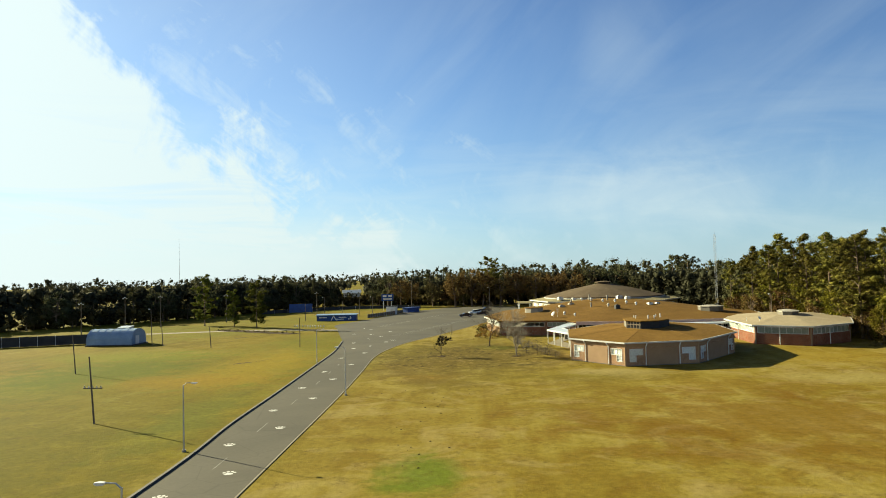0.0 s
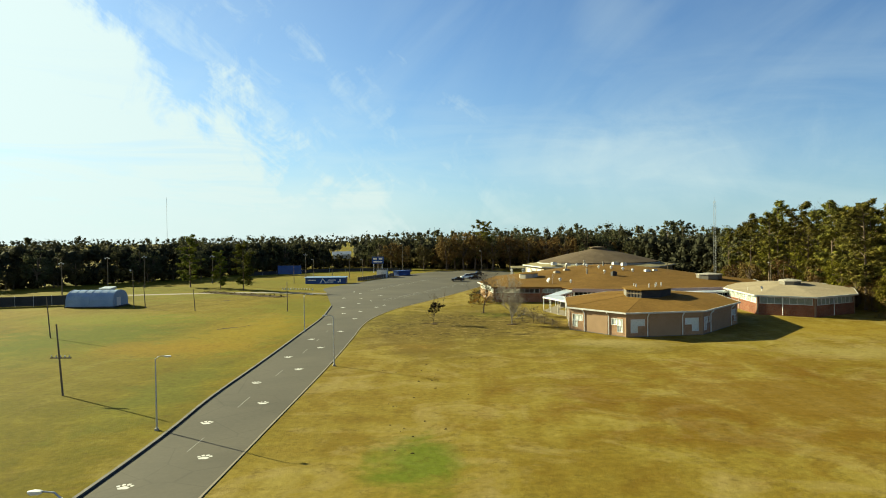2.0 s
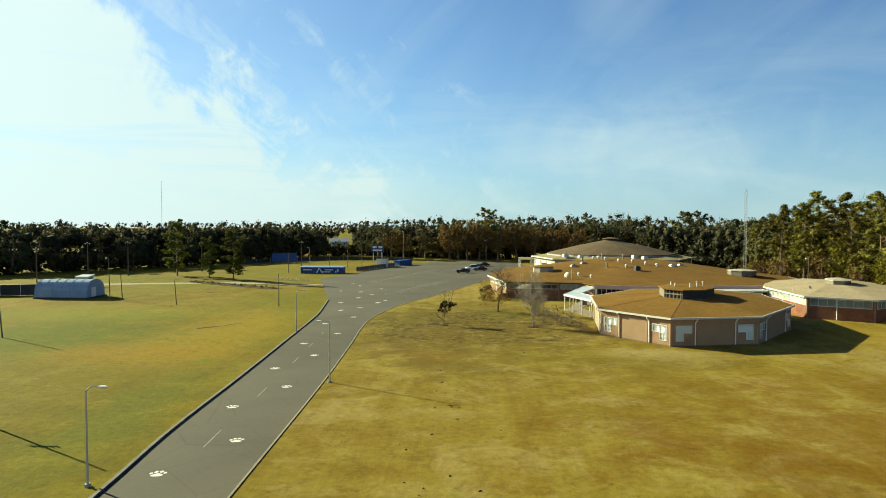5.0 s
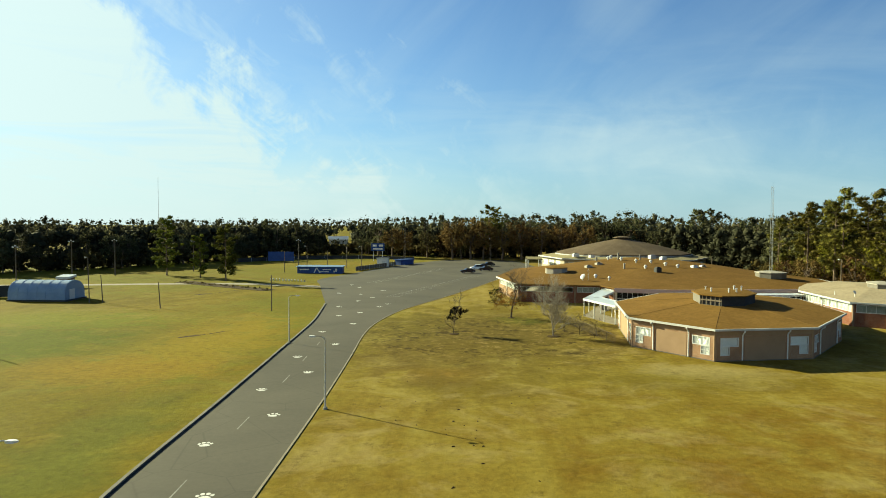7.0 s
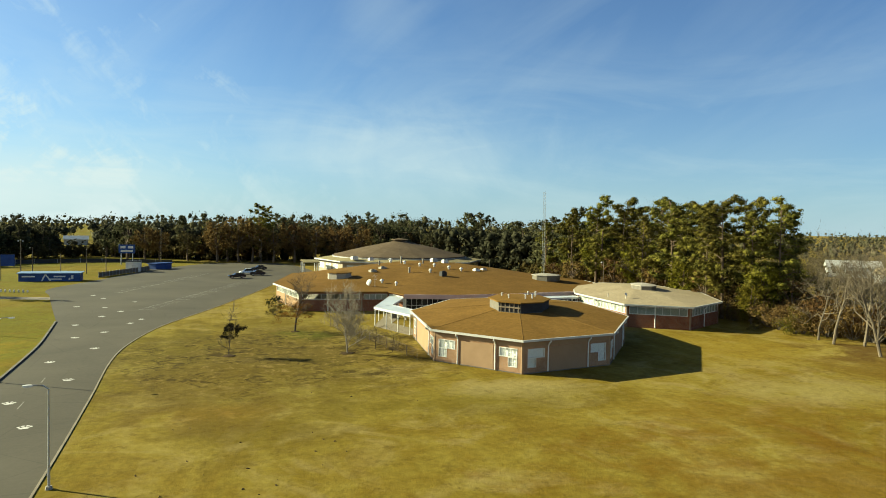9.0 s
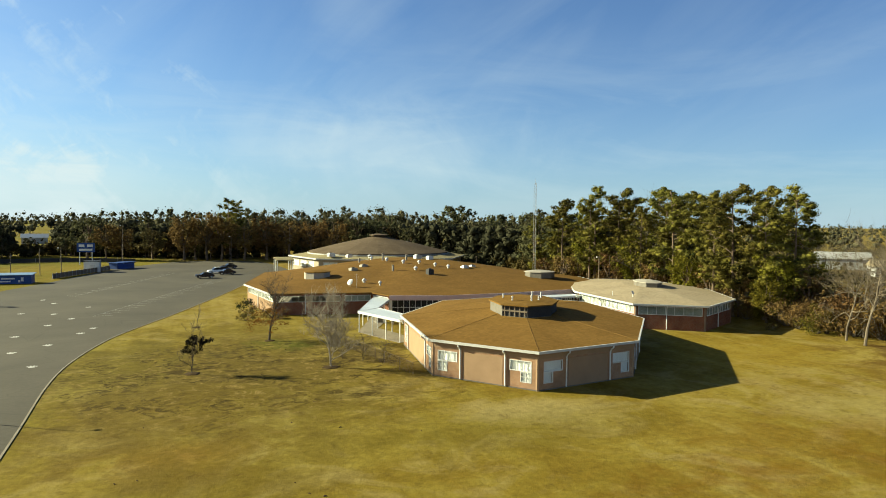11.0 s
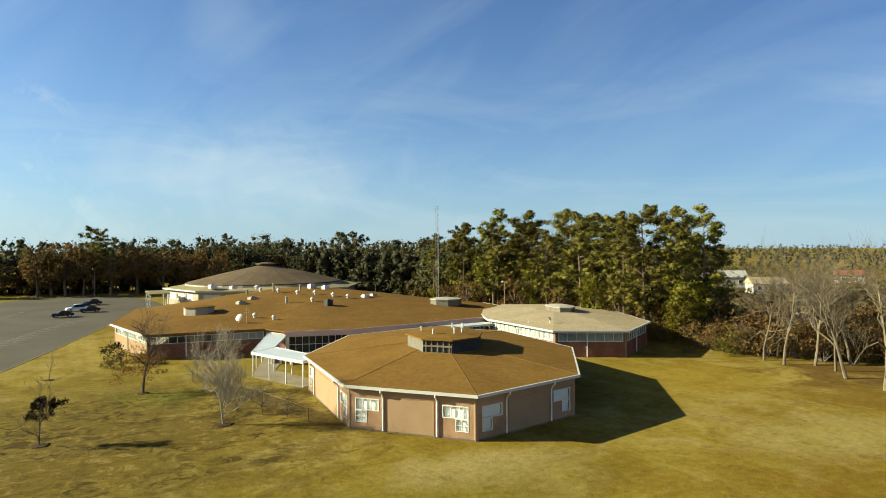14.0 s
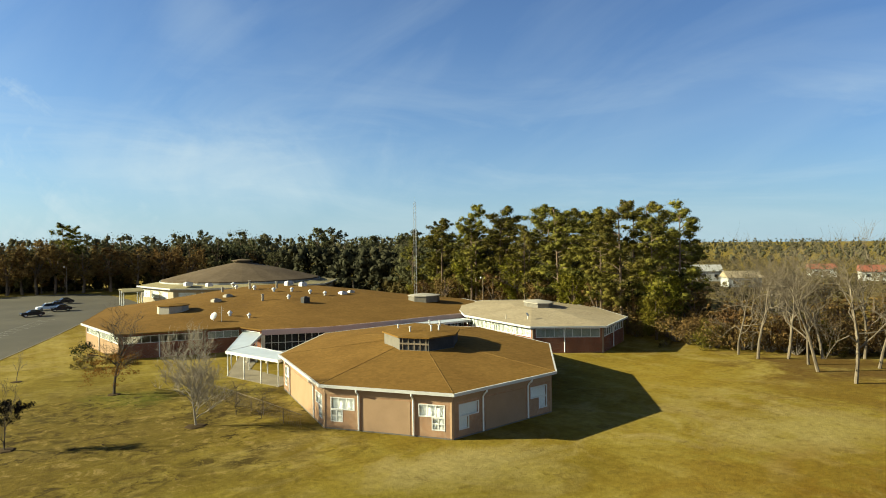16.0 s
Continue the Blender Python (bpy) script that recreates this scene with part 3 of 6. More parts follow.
# a wider far drive leading off west of the car park
b = Build()
far = smooth_line([(-34, 186), (-60, 192), (-95, 186), (-150, 176)])
loops = []
for i, p in enumerate(far):
    d = (far[min(i + 1, len(far) - 1)] - far[max(i - 1, 0)]).normalized()
    n = Vector((-d.y, d.x)) * 2.0
    loops.append([(p.x - n.x, p.y - n.y, 0.02), (p.x + n.x, p.y + n.y, 0.02)])
for i in range(len(loops) - 1):
    b.add(loops[i] + loops[i + 1], [(0, 2, 3, 1)])
single("side_road", b, GRAVEL, "pale gravel side drive across the lawn", "road", "structure")

# paw prints painted down the two lanes


def paw():
    b = Build()

    def disc(cx, cy, rx, ry, n=12):
        b.add([(cx + rx * math.cos(2 * math.pi * k / n), cy + ry * math.sin(2 * math.pi * k / n), 0) for k in range(n)], [tuple(range(n))])
    pad = []
    for k in range(18):
        t = 2 * math.pi * k / 18
        r = 0.62 * (1 - 0.22 * max(0, math.sin(t)) + 0.10 * math.cos(3 * t + math.pi / 2))
        pad.append((r * math.cos(t) * 1.1, r * math.sin(t) * 0.9 - 0.25, 0))
    b.add(pad, [tuple(range(18))])
    for x, y, r in ((-0.78, 0.32, 0.22), (-0.30, 0.72, 0.25), (0.30, 0.72, 0.25), (0.78, 0.32, 0.22)):
        disc(x, y, r, r * 1.35)
    return b.mesh("paw_print", PAINT)


PAW = paw()
rng = random.Random(5)


def lane(side, s):
    """Plan point s metres up the drive, on its west (0) or east (1) lane."""
    best = min(KERB_L, key=lambda p: abs(p.y - s)), min(KERB_R[:60], key=lambda p: abs(p.y - s))
    k = 0.28 if side == 0 else 0.60
    return best[0].lerp(best[1], k)


paws = [(-16.4, 45.5), (-17.0, 59.5), (-17.8, 74.5), (-18.6, 89.4), (-19.2, 104.2), (-20.2, 121.5), (-21.0, 137.5), (-23.3, 149), (-13.6, 38), (-13.7, 51), (-14.4, 66), (-15.2, 81.6), (-16.1, 96.6), (-16.5, 112.2), (-17.2, 129), (-18.2, 141.5),
        (-16.0, 149.5), (-21.3, 158), (-15.0, 153.6), (-19.4, 164), (-22.8, 170.2), (-27.7, 172), (-19.0, 178), (-25.5, 185), (-28.4, 191)]
for i, p in enumerate([Vector(q) for q in paws]):
    ob = new("paw_print", PAW)
    ob.matrix_basis = pose(p.x, p.y, 0.036, 0, 0, 6 + rng.uniform(-8, 8)) @ Matrix.Scale(0.52, 4)
    tagged(ob, "white painted paw print on the asphalt", "road marking", "paw prints")
# worn centre dashes and parking bays
b = Build()
for y in (40, 52.5, 65, 77.5, 92, 108, 125):
    p, q = lane(0, y).lerp(lane(1, y), 0.5), lane(0, y + 3.2).lerp(lane(1, y + 3.2), 0.5)
    b.span(p, q, 0.09, 0.030, 0.0345)
single("centre_dashes", b, PAINT_WORN, "faint worn centre dashes on the driveway", "road marking", "structure")


def bay_row(a, c, n, depth, flip):
    b = Build()
    a, c = V2(a), V2(c)
    d = (c - a).normalized()
    nrm = Vector((-d.y, d.x)) * flip
    b.span(a, c, 0.07, 0.030, 0.0355)
    for k in range(n):
        p = a.lerp(c, k / (n - 1)) + nrm * 0.1
        q = p + nrm * depth + d * 1.2
        b.span(p, q, 0.13, 0.030, 0.0352)
    single("parking_bay_lines", b, PAINT_FADED, "white painted parking bay lines on the car park", "road marking", "structure", "parking rows")


bay_row((-16.8, 166), (1.2, 222), 20, 2.4, -1)
bay_row((-24, 196), (-8, 250), 18, 2.0, 1)

# bare soil scars in the west field
rng = random.Random(8)
for a, c, w0, w1 in (((-38.0, 115.6), (-35.4, 118.4), 1.3, 0.7), ((-35.2, 118.8), (-33.0, 121.8), 0.5, 0.2), ((-57.0, 166.4), (-54.6, 169.6), 1.6, 0.9), ((-54.4, 170.0), (-48.0, 184.0), 0.55, 0.35), ((-48.2, 184.0), (-45.6, 187.0), 1.0, 0.5)):
    a, c = V2(a), V2(c)
    d = (c - a).normalized()
    nrm = Vector((-d.y, d.x))
    rim = []
    for side in (1, -1):
        for k in range(9) if side > 0 else range(8, -1, -1):
            t = k / 8
            w = (w0 + (w1 - w0) * t) * math.sin(math.pi * (0.08 + 0.84 * t)) ** 0.5 * rng.uniform(0.6, 1.2) * 0.5
            p = a.lerp(c, t) + nrm * (side * w + 0.25 * math.sin(3 * t))
            rim.append((p.x, p.y, 0.02))
    single("soil_patch", Build().add(rim, [tuple(range(len(rim)))]), SOIL, "dark narrow scar of bare soil in the lawn", "soil", "structure")

# ---------------------------------------------------------------- buildings


def wall_with_holes(b, a, c, w, z0, z1, holes):
    """A wall from plan a to c, with rectangular holes (u0, u1, h0, h1) through it."""
    a, c = V2(a), V2(c)
    L = (c - a).length
    d = (c - a) / L
    us = sorted({0.0, L, *[u for h in holes for u in h[:2]]})
    zs = sorted({z0, z1, *[z for h in holes for z in h[2:]]})
    n = Vector((-d.y, d.x)) * (w / 2)
    solid = {}
    for i in range(len(us) - 1):
        for k in range(len(zs) - 1):
            u, z = (us[i] + us[i + 1]) / 2, (zs[k] + zs[k + 1]) / 2
            if not any(h[0] <= u <= h[1] and h[2] <= z <= h[3] for h in holes):
                solid[i, k] = True
    index, verts, faces = {}, [], []

    def at(i, k, s):
        if (i, k, s) not in index:
            p = a + d * us[i] + n * s
            index[i, k, s] = len(verts)
            verts.append((p.x, p.y, zs[k]))
        return index[i, k, s]
    for i, k in solid:
        q = ((i, k), (i + 1, k), (i + 1, k + 1), (i, k + 1))
        faces.append(tuple(at(*p, -1) for p in q))
        faces.append(tuple(at(*p, 1) for p in q[::-1]))
        for e, nb in enumerate(((i, k - 1), (i + 1, k), (i, k + 1), (i - 1, k))):
            if nb not in solid:
                p0, p1 = q[e], q[(e + 1) % 4]
                faces.append((at(*p0, -1), at(*p0, 1), at(*p1, 1), at(*p1, -1)))
    b.add(verts, faces)


def window(parent, a, d, u0, u1, z0, z1, cols, rows, depth=0.0, blind=True, name="window", shade=None):
    """A framed window in the wall that starts at a and runs along d; outside is to the right of d."""
    n = Vector((d.y, -d.x))

    def at(u, o):
        p = a + d * u + n * (o + depth)
        return (p.x, p.y)
    t = 0.07
    fr = Build()
    loops = []
    for o, g in ((-0.045, 0), (0.045, 0), (0.045, t), (-0.045, t), (-0.045, 0)):
        loops.append([(*at(u, o), z) for u, z in ((u0 + g, z0 + g), (u1 - g, z0 + g), (u1 - g, z1 - g), (u0 + g, z1 - g))])
    fr.rings(loops, False)
    w = part(name, fr, WHITE, parent, "white framed window with small panes")
    for k in range(1, cols):
        u = u0 + t / 2 + (u1 - u0 - t) * k / cols
        part("mullion", Build().span(at(u - t / 2, 0), at(u + t / 2, 0), 0.08, z0 + t, z1 - t), WHITE, w)
    for r in range(1, rows):
        z = z0 + (z1 - z0) * r / rows
        part("transom", Build().span(at(u0 + t, 0), at(u1 - t, 0), 0.07, z - t / 2, z + t / 2), WHITE, w)
    for k in range(cols):
        s0, s1 = u0 + t + (u1 - u0 - t) * k / cols, u0 + (u1 - u0 - t) * (k + 1) / cols
        p = Build().span(at(s0, -0.01), at(s1, -0.01), 0.012, z0 + t, z1 - t)
        ob = part("pane", p, GLASS, w)
        ob.visible_shadow = False
    # backing sheet: a blind, or with DARK the shade of the room
    if blind:
        part("blind", Build().span(at(u0 + 0.03, -0.16), at(u1 - 0.03, -0.16), 0.02, z0 + 0.02, z1 - 0.02), shade or BLIND, w, "backing behind the panes, pale blind or painted room shade")
    return w


def inset(poly, k, c=None):
    c = c or sum((V2(p) for p in poly), Vector((0, 0))) / len(poly)
    return [c.lerp(V2(p), k) for p in poly]


def offset_in(poly, dist):
    """The convex counter-clockwise polygon moved inwards by dist."""
    out, n = [], len(poly)
    P = [V2(p) for p in poly]
    for i in range(n):
        d0, d1 = (P[i] - P[i - 1]).normalized(), (P[(i + 1) % n] - P[i]).normalized()
        n0, n1 = Vector((-d0.y, d0.x)), Vector((-d1.y, d1.x))
        out.append(P[i] + (n0 + n1) * (dist / (1 + n0.dot(n1))))
    return out


def fascia(parent, poly, z0, z1, mat=None, name="fascia", t=0.16):
    P = offset_in(poly, -0.02)
    for i in range(len(P)):
        b = Build().span(P[i], P[(i + 1) % len(P)], t, z0, z1, t / 2)
        part(name, b, mat or OFFWHITE, parent)


def roof_shell(parent, poly, z_eave, rise, k_top, mat, c, name="roof", label="", cap=None):
    """A low hipped roof over poly, closed underneath, with a flat crown round c."""
    lo = [(p.x, p.y, z_eave) for p in (V2(q) for q in poly)]
    under = [(p[0], p[1], z_eave - 0.12) for p in lo]
    top = [(p.x, p.y, z_eave + rise) for p in inset(poly, k_top, V2(c))]
    b = Build().rings([under, lo, top])
    b.f.append(tuple(range(len(poly) - 1, -1, -1)))
    r = part(name, b, mat, parent, label)
    for p, q in zip(lo, top) if cap else ():
        part("hip_cap", Build().tube([(p[0], p[1], p[2] - 0.02), (q[0], q[1], q[2] - 0.02)], [0.045, 0.045], 5), cap or mat, r)
    return r


def cupola(parent, c, shape, z0, h, louvred=True, over=0.14, top=None, side=None):
    """A low lantern on the roof's crown: louvred walls below a shingled cap."""
    poly = [V2(c) + V2(p) for p in shape]
    n = len(poly)
    cup = part("cupola", Build().prism(offset_in(poly, 0.14), z0, z0 + h), BLACK, parent, "dark louvred roof lantern")
    for i in range(n):
        a, q = poly[i], poly[(i + 1) % n]
        open_face = louvred and i in (7, 3)
        part("lantern_sill", Build().span(a, q, 0.10, z0 - 0.3, z0 + 0.26, 0.05), side or LANTERN, cup)
        # on louvred lanterns the first two sides are near black
        if not open_face:
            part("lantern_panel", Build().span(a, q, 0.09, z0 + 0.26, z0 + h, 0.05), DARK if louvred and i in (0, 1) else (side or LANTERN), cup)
        else:
            part("lantern_rail", Build().span(a, q, 0.09, z0 + h * 0.55, z0 + h * 0.55 + 0.16, 0.05), WOODPOLE, cup)
        if open_face:
            L = (q - a).length
            m = max(2, int(L / 0.55))
            for k in range(m):
                p = a.lerp(q, (k + 0.5) / m)
                d = (q - a).normalized() * 0.05
                part("mullion", Build().span(p - d, p + d, 0.08, z0 + 0.28, z0 + h, 0.05), WOODPOLE, cup)
    cap = offset_in(poly, -over)
    z = z0 + h
    b = Build().rings([[(p.x, p.y, z) for p in cap], [(p.x, p.y, z + 0.13) for p in cap], [(p.x, p.y, z + 0.36) for p in inset(cap, 0.35, V2(c))]])
    b.f.append(tuple(range(n - 1, -1, -1)))
    part("cap", b, top or ROOF, cup, "low shingled cap")
    return cup


def pipe(parent, x, y, z0, h, r=0.08, mat=None):
    b = Build().tube([(x, y, z0), (x, y, z0 + h)], [r, r], 8)
    b.tube([(x, y, z0 + h), (x, y, z0 + h + 0.08)], [r * 1.5, r * 1.5], 8)
    return part("vent_pipe", b, mat or WHITE, parent)


def downspout(parent, a, d, u, z1, n):
    p = a + d * u + n * 0.10
    e = p + n * 0.42
    b = Build().tube([(p.x, p.y, 0.1), (p.x, p.y, z1 - 0.75), (p.x + n.x * 0.15, p.y + n.y * 0.15, z1 - 0.5), (e.x, e.y, z1 - 0.3), (e.x, e.y, z1 - 0.15)], [0.075] * 5, 6)
    part("downspout", b, WHITE, parent, "white downspout")


# classroom pavilion with the brown roof: an eight-sided plan, the same seen from either end
F, R, U, Lc, LLc = (27.2, 103.8), (39.4, 106.0), (49.5, 118.6), (19.9, 113.0), (21.9, 129.6)
C1 = (V2(U) + V2(LLc)) / 2


def opposite(c, p):
    return V2(c) * 2 - V2(p)


EAVE1 = [V2(F), V2(R), V2(U), opposite(C1, Lc), opposite(C1, F), opposite(C1, R), V2(LLc), V2(Lc)]
EAVE1[6] = opposite(C1, U)
pav = thing("classroom_pavilion", "eight-sided orange brick classroom pavilion with low brown shingled roof", "building")
WALL1 = offset_in(EAVE1, 0.65)
for i in range(8):
    a, c = WALL1[i], WALL1[(i + 1) % 8]
    d = (c - a).normalized()
    n = Vector((d.y, -d.x))
    L = (c - a).length
    top = 3.55
    holes = []
    for s in (0, 1):
        u0, u1 = (0.55, 2.75) if s == 0 else (L - 2.75, L - 0.55)
        lo = (0.55, 1.65) if s == 0 else (L - 1.65, L - 0.55)
        holes += [(u0, u1, 1.62, 2.62), (*lo, 0.62, 1.62)]
    b = Build()
    wall_with_holes(b, a, c, 0.28, 0, top, holes)
    w = part("wall", b, BRICK, pav, "orange brick wall", uv=True)
    ao = a + n * 0.12
    for h in holes:
        window(pav, ao, d, *h, 1 if i == 0 else (3 if h[1] - h[0] > 1.5 else 2), 1 if h[2] > 1 or i == 0 else 2)
    for u in (3.15, L - 3.15):
        downspout(w, a + n * 0.14, d, u, 3.6, n)
    part("brick_panel", Build().span(a + d * 3.45 + n * 0.15, a + d * (L - 3.45) + n * 0.15, 0.04, 0.05, 2.72), BRICK_TAN, w, "tan plain brick panel")
    part("soffit_board", Build().span(a + n * 0.155, c + n * 0.155, 0.03, 2.86, 3.45), BRICK_TAN, w)
    part("plinth", Build().span(a - d * 0.02 + n * 0.16, c + d * 0.02 + n * 0.16, 0.06, 0, 0.10), KERB_DARK, w)
    part("corner_post", Build().tube([(a.x, a.y, 0), (a.x, a.y, top)], [0.2, 0.2], 8), BRICK_TAN, w)
r1 = roof_shell(pav, EAVE1, 3.66, 1.05, 0.26, ROOF, C1, label="brown asphalt shingle roof", cap=ROOF_CAP)
fascia(pav, EAVE1, 3.45, 3.68)
part("floor_slab", Build().prism(WALL1, -0.05, 0.08), CONCRETE, pav)
SHAPE1 = [(p - C1) * 0.265 for p in EAVE1]
cup1 = cupola(pav, C1 + Vector((-0.6, -1.6)), SHAPE1, 4.36, 1.45, over=0.22)
for x, y, h in ((-2.2, -1.5, 0.8), (-0.3, -2.6, 0.9), (0.9, -2.1, 0.8), (2.6, 0.5, 0.9), (2.2, 2.0, 0.8), (-1.8, 1.8, 0.7)):
    pipe(cup1, C1.x - 0.6 + x, C1.y - 1.6 + y, 5.75, h, 0.09)

# the pale-roofed pavilion beside the woods
F2, R2, U2, L2, LL2 = (65.6, 125.6), (76.0, 131.6), (83.0, 145.6), (57.0, 131.2), (57.9, 148.6)
C2 = (V2(U2) + V2(LL2)) / 2
EAVE2 = [V2(F2), V2(R2), V2(U2), opposite(C2, L2), opposite(C2, F2), opposite(C2, R2), opposite(C2, U2), V2(L2)]
pav2 = thing("classroom_pavilion", "eight-sided red brick pavilion with pale roof and clerestory windows", "building")
WALL2 = offset_in(EAVE2, 0.75)


def clerestory_wall(parent, a, c, z1, h0, h1, brick, gap=1.15, spouts=True, blind=True, label="red brick wall"):
    d = (c - a).normalized()
    n = Vector((d.y, -d.x))
    L = (c - a).length
    b = Build()
    wall_with_holes(b, a, c, 0.28, 0, z1, [(0.35, L - 0.35, h0, h1)])
    w = part("wall", b, brick, parent, label, uv=True)
    cols = max(2, int((L - 0.7) / gap))
    window(parent, a + n * 0.10, d, 0.35, L - 0.35, h0, h1, cols, 1, blind=blind, shade=DIM_BLIND)
    if spouts and L > 7:
        downspout(w, a + n * 0.14, d, L * 0.45, z1, n)
    part("corner_post", Build().tube([(a.x, a.y, 0), (a.x, a.y, z1)], [0.2, 0.2], 8), brick, w)
    return w


for i in range(8):
    clerestory_wall(pav2, WALL2[i], WALL2[(i + 1) % 8], 3.55, 2.10, 3.30, BRICK_RED)
roof_shell(pav2, EAVE2, 3.66, 0.95, 0.26, ROOF_PALE, C2, label="pale tan shingle roof")
fascia(pav2, EAVE2, 3.42, 3.68)
part("floor_slab", Build().prism(WALL2, -0.05, 0.08), CONCRETE, pav2)
cupola(pav2, C2 + Vector((-0.5, -2.0)), [(p - C2) * 0.165 for p in EAVE2], 4.45, 0.8, False, top=CONCRETE)
sx = Build().tube([(59.2, 139.5, 3.8), (59.2, 139.5, 4.5)], [0.05, 0.05], 6)
part("vent_pipe", sx, WHITE, pav2)

# the long main block
MAIN = [(6.2, 176.5), (9.2, 158.8), (20.0, 157.2), (25.0, 156.6), (26.6, 151.6), (35.4, 149.2), (45.4, 150.0), (61.4, 152.6), (73.4, 163.4), (75.5, 176), (62.5, 184), (60.6, 200), (60, 214), (46, 222), (30, 220), (12, 202)]
MAIN = [V2(p) for p in MAIN]
main = thing("school_main_block", "long low red brick school block with brown roof and window bands", "building")


def toward(poly, c, dist):
    return [p + (V2(c) - p).normalized() * dist for p in poly]


CM = Vector((43, 196))
WALLM = toward(MAIN, CM, 1.0)
for i in range(len(MAIN)):
    a, c = WALLM[i], WALLM[(i + 1) % len(MAIN)]
    if i in (4, 5, 6):
        d = (c - a).normalized()
        L = (c - a).length
        n = Vector((d.y, -d.x))
        b = Build()
        wall_with_holes(b, a, c, 0.28, 0, 3.35, [(0.3, L - 0.3, 0.35, 2.75)])
        w = part("wall", b, WHITE, main, "courtyard wall of tall dark windows")
        # near-black sheet behind the glass paints the unlit room
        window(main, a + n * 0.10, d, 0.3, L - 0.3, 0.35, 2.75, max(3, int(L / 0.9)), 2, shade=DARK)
    else:
        clerestory_wall(main, a, c, 3.35, 2.05, 3.05, BRICK_RED if i != 0 else BRICK_TAN, 1.05, blind=(i % 2 == 0))
zs = 3.5
MAIN_RISE = ((1.0, 0.0), (0.70, 1.10), (0.42, 2.35), (0.20, 3.15))
under = [(p.x, p.y, zs - 0.12) for p in MAIN]
soffit = Build().rings([under, [(p.x, p.y, zs - 0.01) for p in MAIN]])
soffit.f.append(tuple(range(len(MAIN) - 1, -1, -1)))
part("soffit", soffit, ROOF_MAIN, main)
b = Build().rings([[(p.x, p.y, zs + z) for p in (CM + (q - CM) * k for q in MAIN)] for k, z in MAIN_RISE])
part("roof", b, ROOF_MAIN, main, "wide low brown shingle roof", smooth=True)
for i in range(len(MAIN)):
    p, q = MAIN[i], MAIN[(i + 1) % len(MAIN)]
    pink = i in (4, 5, 6)
    deep = 0.75 if pink else (0.25 if i in (0, 7, 8, 9, 10, 11) else 0.14)
    part("fascia", Build().span(p, q, 0.16, zs - deep, zs + 0.03, 0.06), PINK if pink else (OFFWHITE if deep > 0.2 else ROOF_MAIN), main)
part("floor_slab", Build().prism(WALLM, -0.05, 0.06), CONCRETE, main)
OCT = [(math.cos(math.pi / 8 + k * math.pi / 4), math.sin(math.pi / 8 + k * math.pi / 4)) for k in range(8)]
cupola(main, (19.0, 174.0), [(2.4 * x, 2.4 * y) for x, y in OCT], 4.75, 0.9, False, side=CONCRETE)
cupola(main, (61.5, 167.5), [(2.9 * x, 2.9 * y) for x, y in OCT], 4.6, 0.8, False, top=CONCRETE)


def dish(parent, x, y, z, r, yaw):
    b = Build()
    loops = []
    for k, q in enumerate((1.0, 0.8, 0.5, 0.15)):
        loops.append([(q * r * math.cos(t), -0.35 * r * (1 - q * q), q * r * math.sin(t)) for t in (2 * math.pi * j / 14 for j in range(14))])
    b.rings(loops)
    m = Matrix.Translation((x, y, z + 0.8)) @ Matrix.Rotation(yaw, 4, "Z") @ Matrix.Rotation(-0.5, 4, "X")
    b.v = [tuple(m @ Vector(p)) for p in b.v]
    b.tube([(x, y, z), (x, y, z + 0.8)], [0.05, 0.05], 6)
    part("satellite_dish", b, WHITE, parent, "white satellite dish")


def rooftop_unit(parent, x, y, z, s, h, mat, rz=0.3):
    b = Build().box((x, y, z + h / 2), (s, s * 0.8, h), rz)
    b.box((x, y, z + h + 0.06), (s * 0.7, s * 0.55, 0.12), rz)
    u = part("rooftop_unit", b, mat, parent)
    part("grille", Build().tube([(x, y, z + h + 0.12), (x, y, z + h + 0.2)], [s * 0.22, s * 0.22], 10), BLACK, u)
    return u


def mushroom(parent, x, y, z, r):
    b = Build().tube([(x, y, z - 0.1), (x, y, z + 0.5)], [r * 0.55, r * 0.55], 10)
    b.tube([(x, y, z + 0.5), (x, y, z + 0.62), (x, y, z + 0.9)], [r, r, r * 0.35], 12)
    part("roof_fan", b, WHITE, parent, "white roof exhaust fan")


dish(main, 22.7, 162.5, 3.95, 0.6, -1.0)
mushroom(main, 27.9, 162.4, 3.95, 0.3)


def main_roof_z(x, y):
    """Height of the main block's roof, by how far out from its crown a point lies."""
    p = Vector((x, y)) - CM
    best = 0.0
    for i in range(len(MAIN)):
        a, c = MAIN[i] - CM, MAIN[(i + 1) % len(MAIN)] - CM
        den = a.x * c.y - a.y * c.x
        if abs(den) < 1e-6:
            continue
        u, w = (p.x * c.y - p.y * c.x) / den, (a.x * p.y - a.y * p.x) / den
        if u >= -1e-6 and w >= -1e-6:
            best = u + w
    for (k0, z0), (k1, z1) in zip(MAIN_RISE, MAIN_RISE[1:]):
        if k1 <= best <= k0:
            return zs + z0 + (z1 - z0) * (k0 - best) / (k0 - k1)
    return zs + 3.15 if best < 0.2 else zs


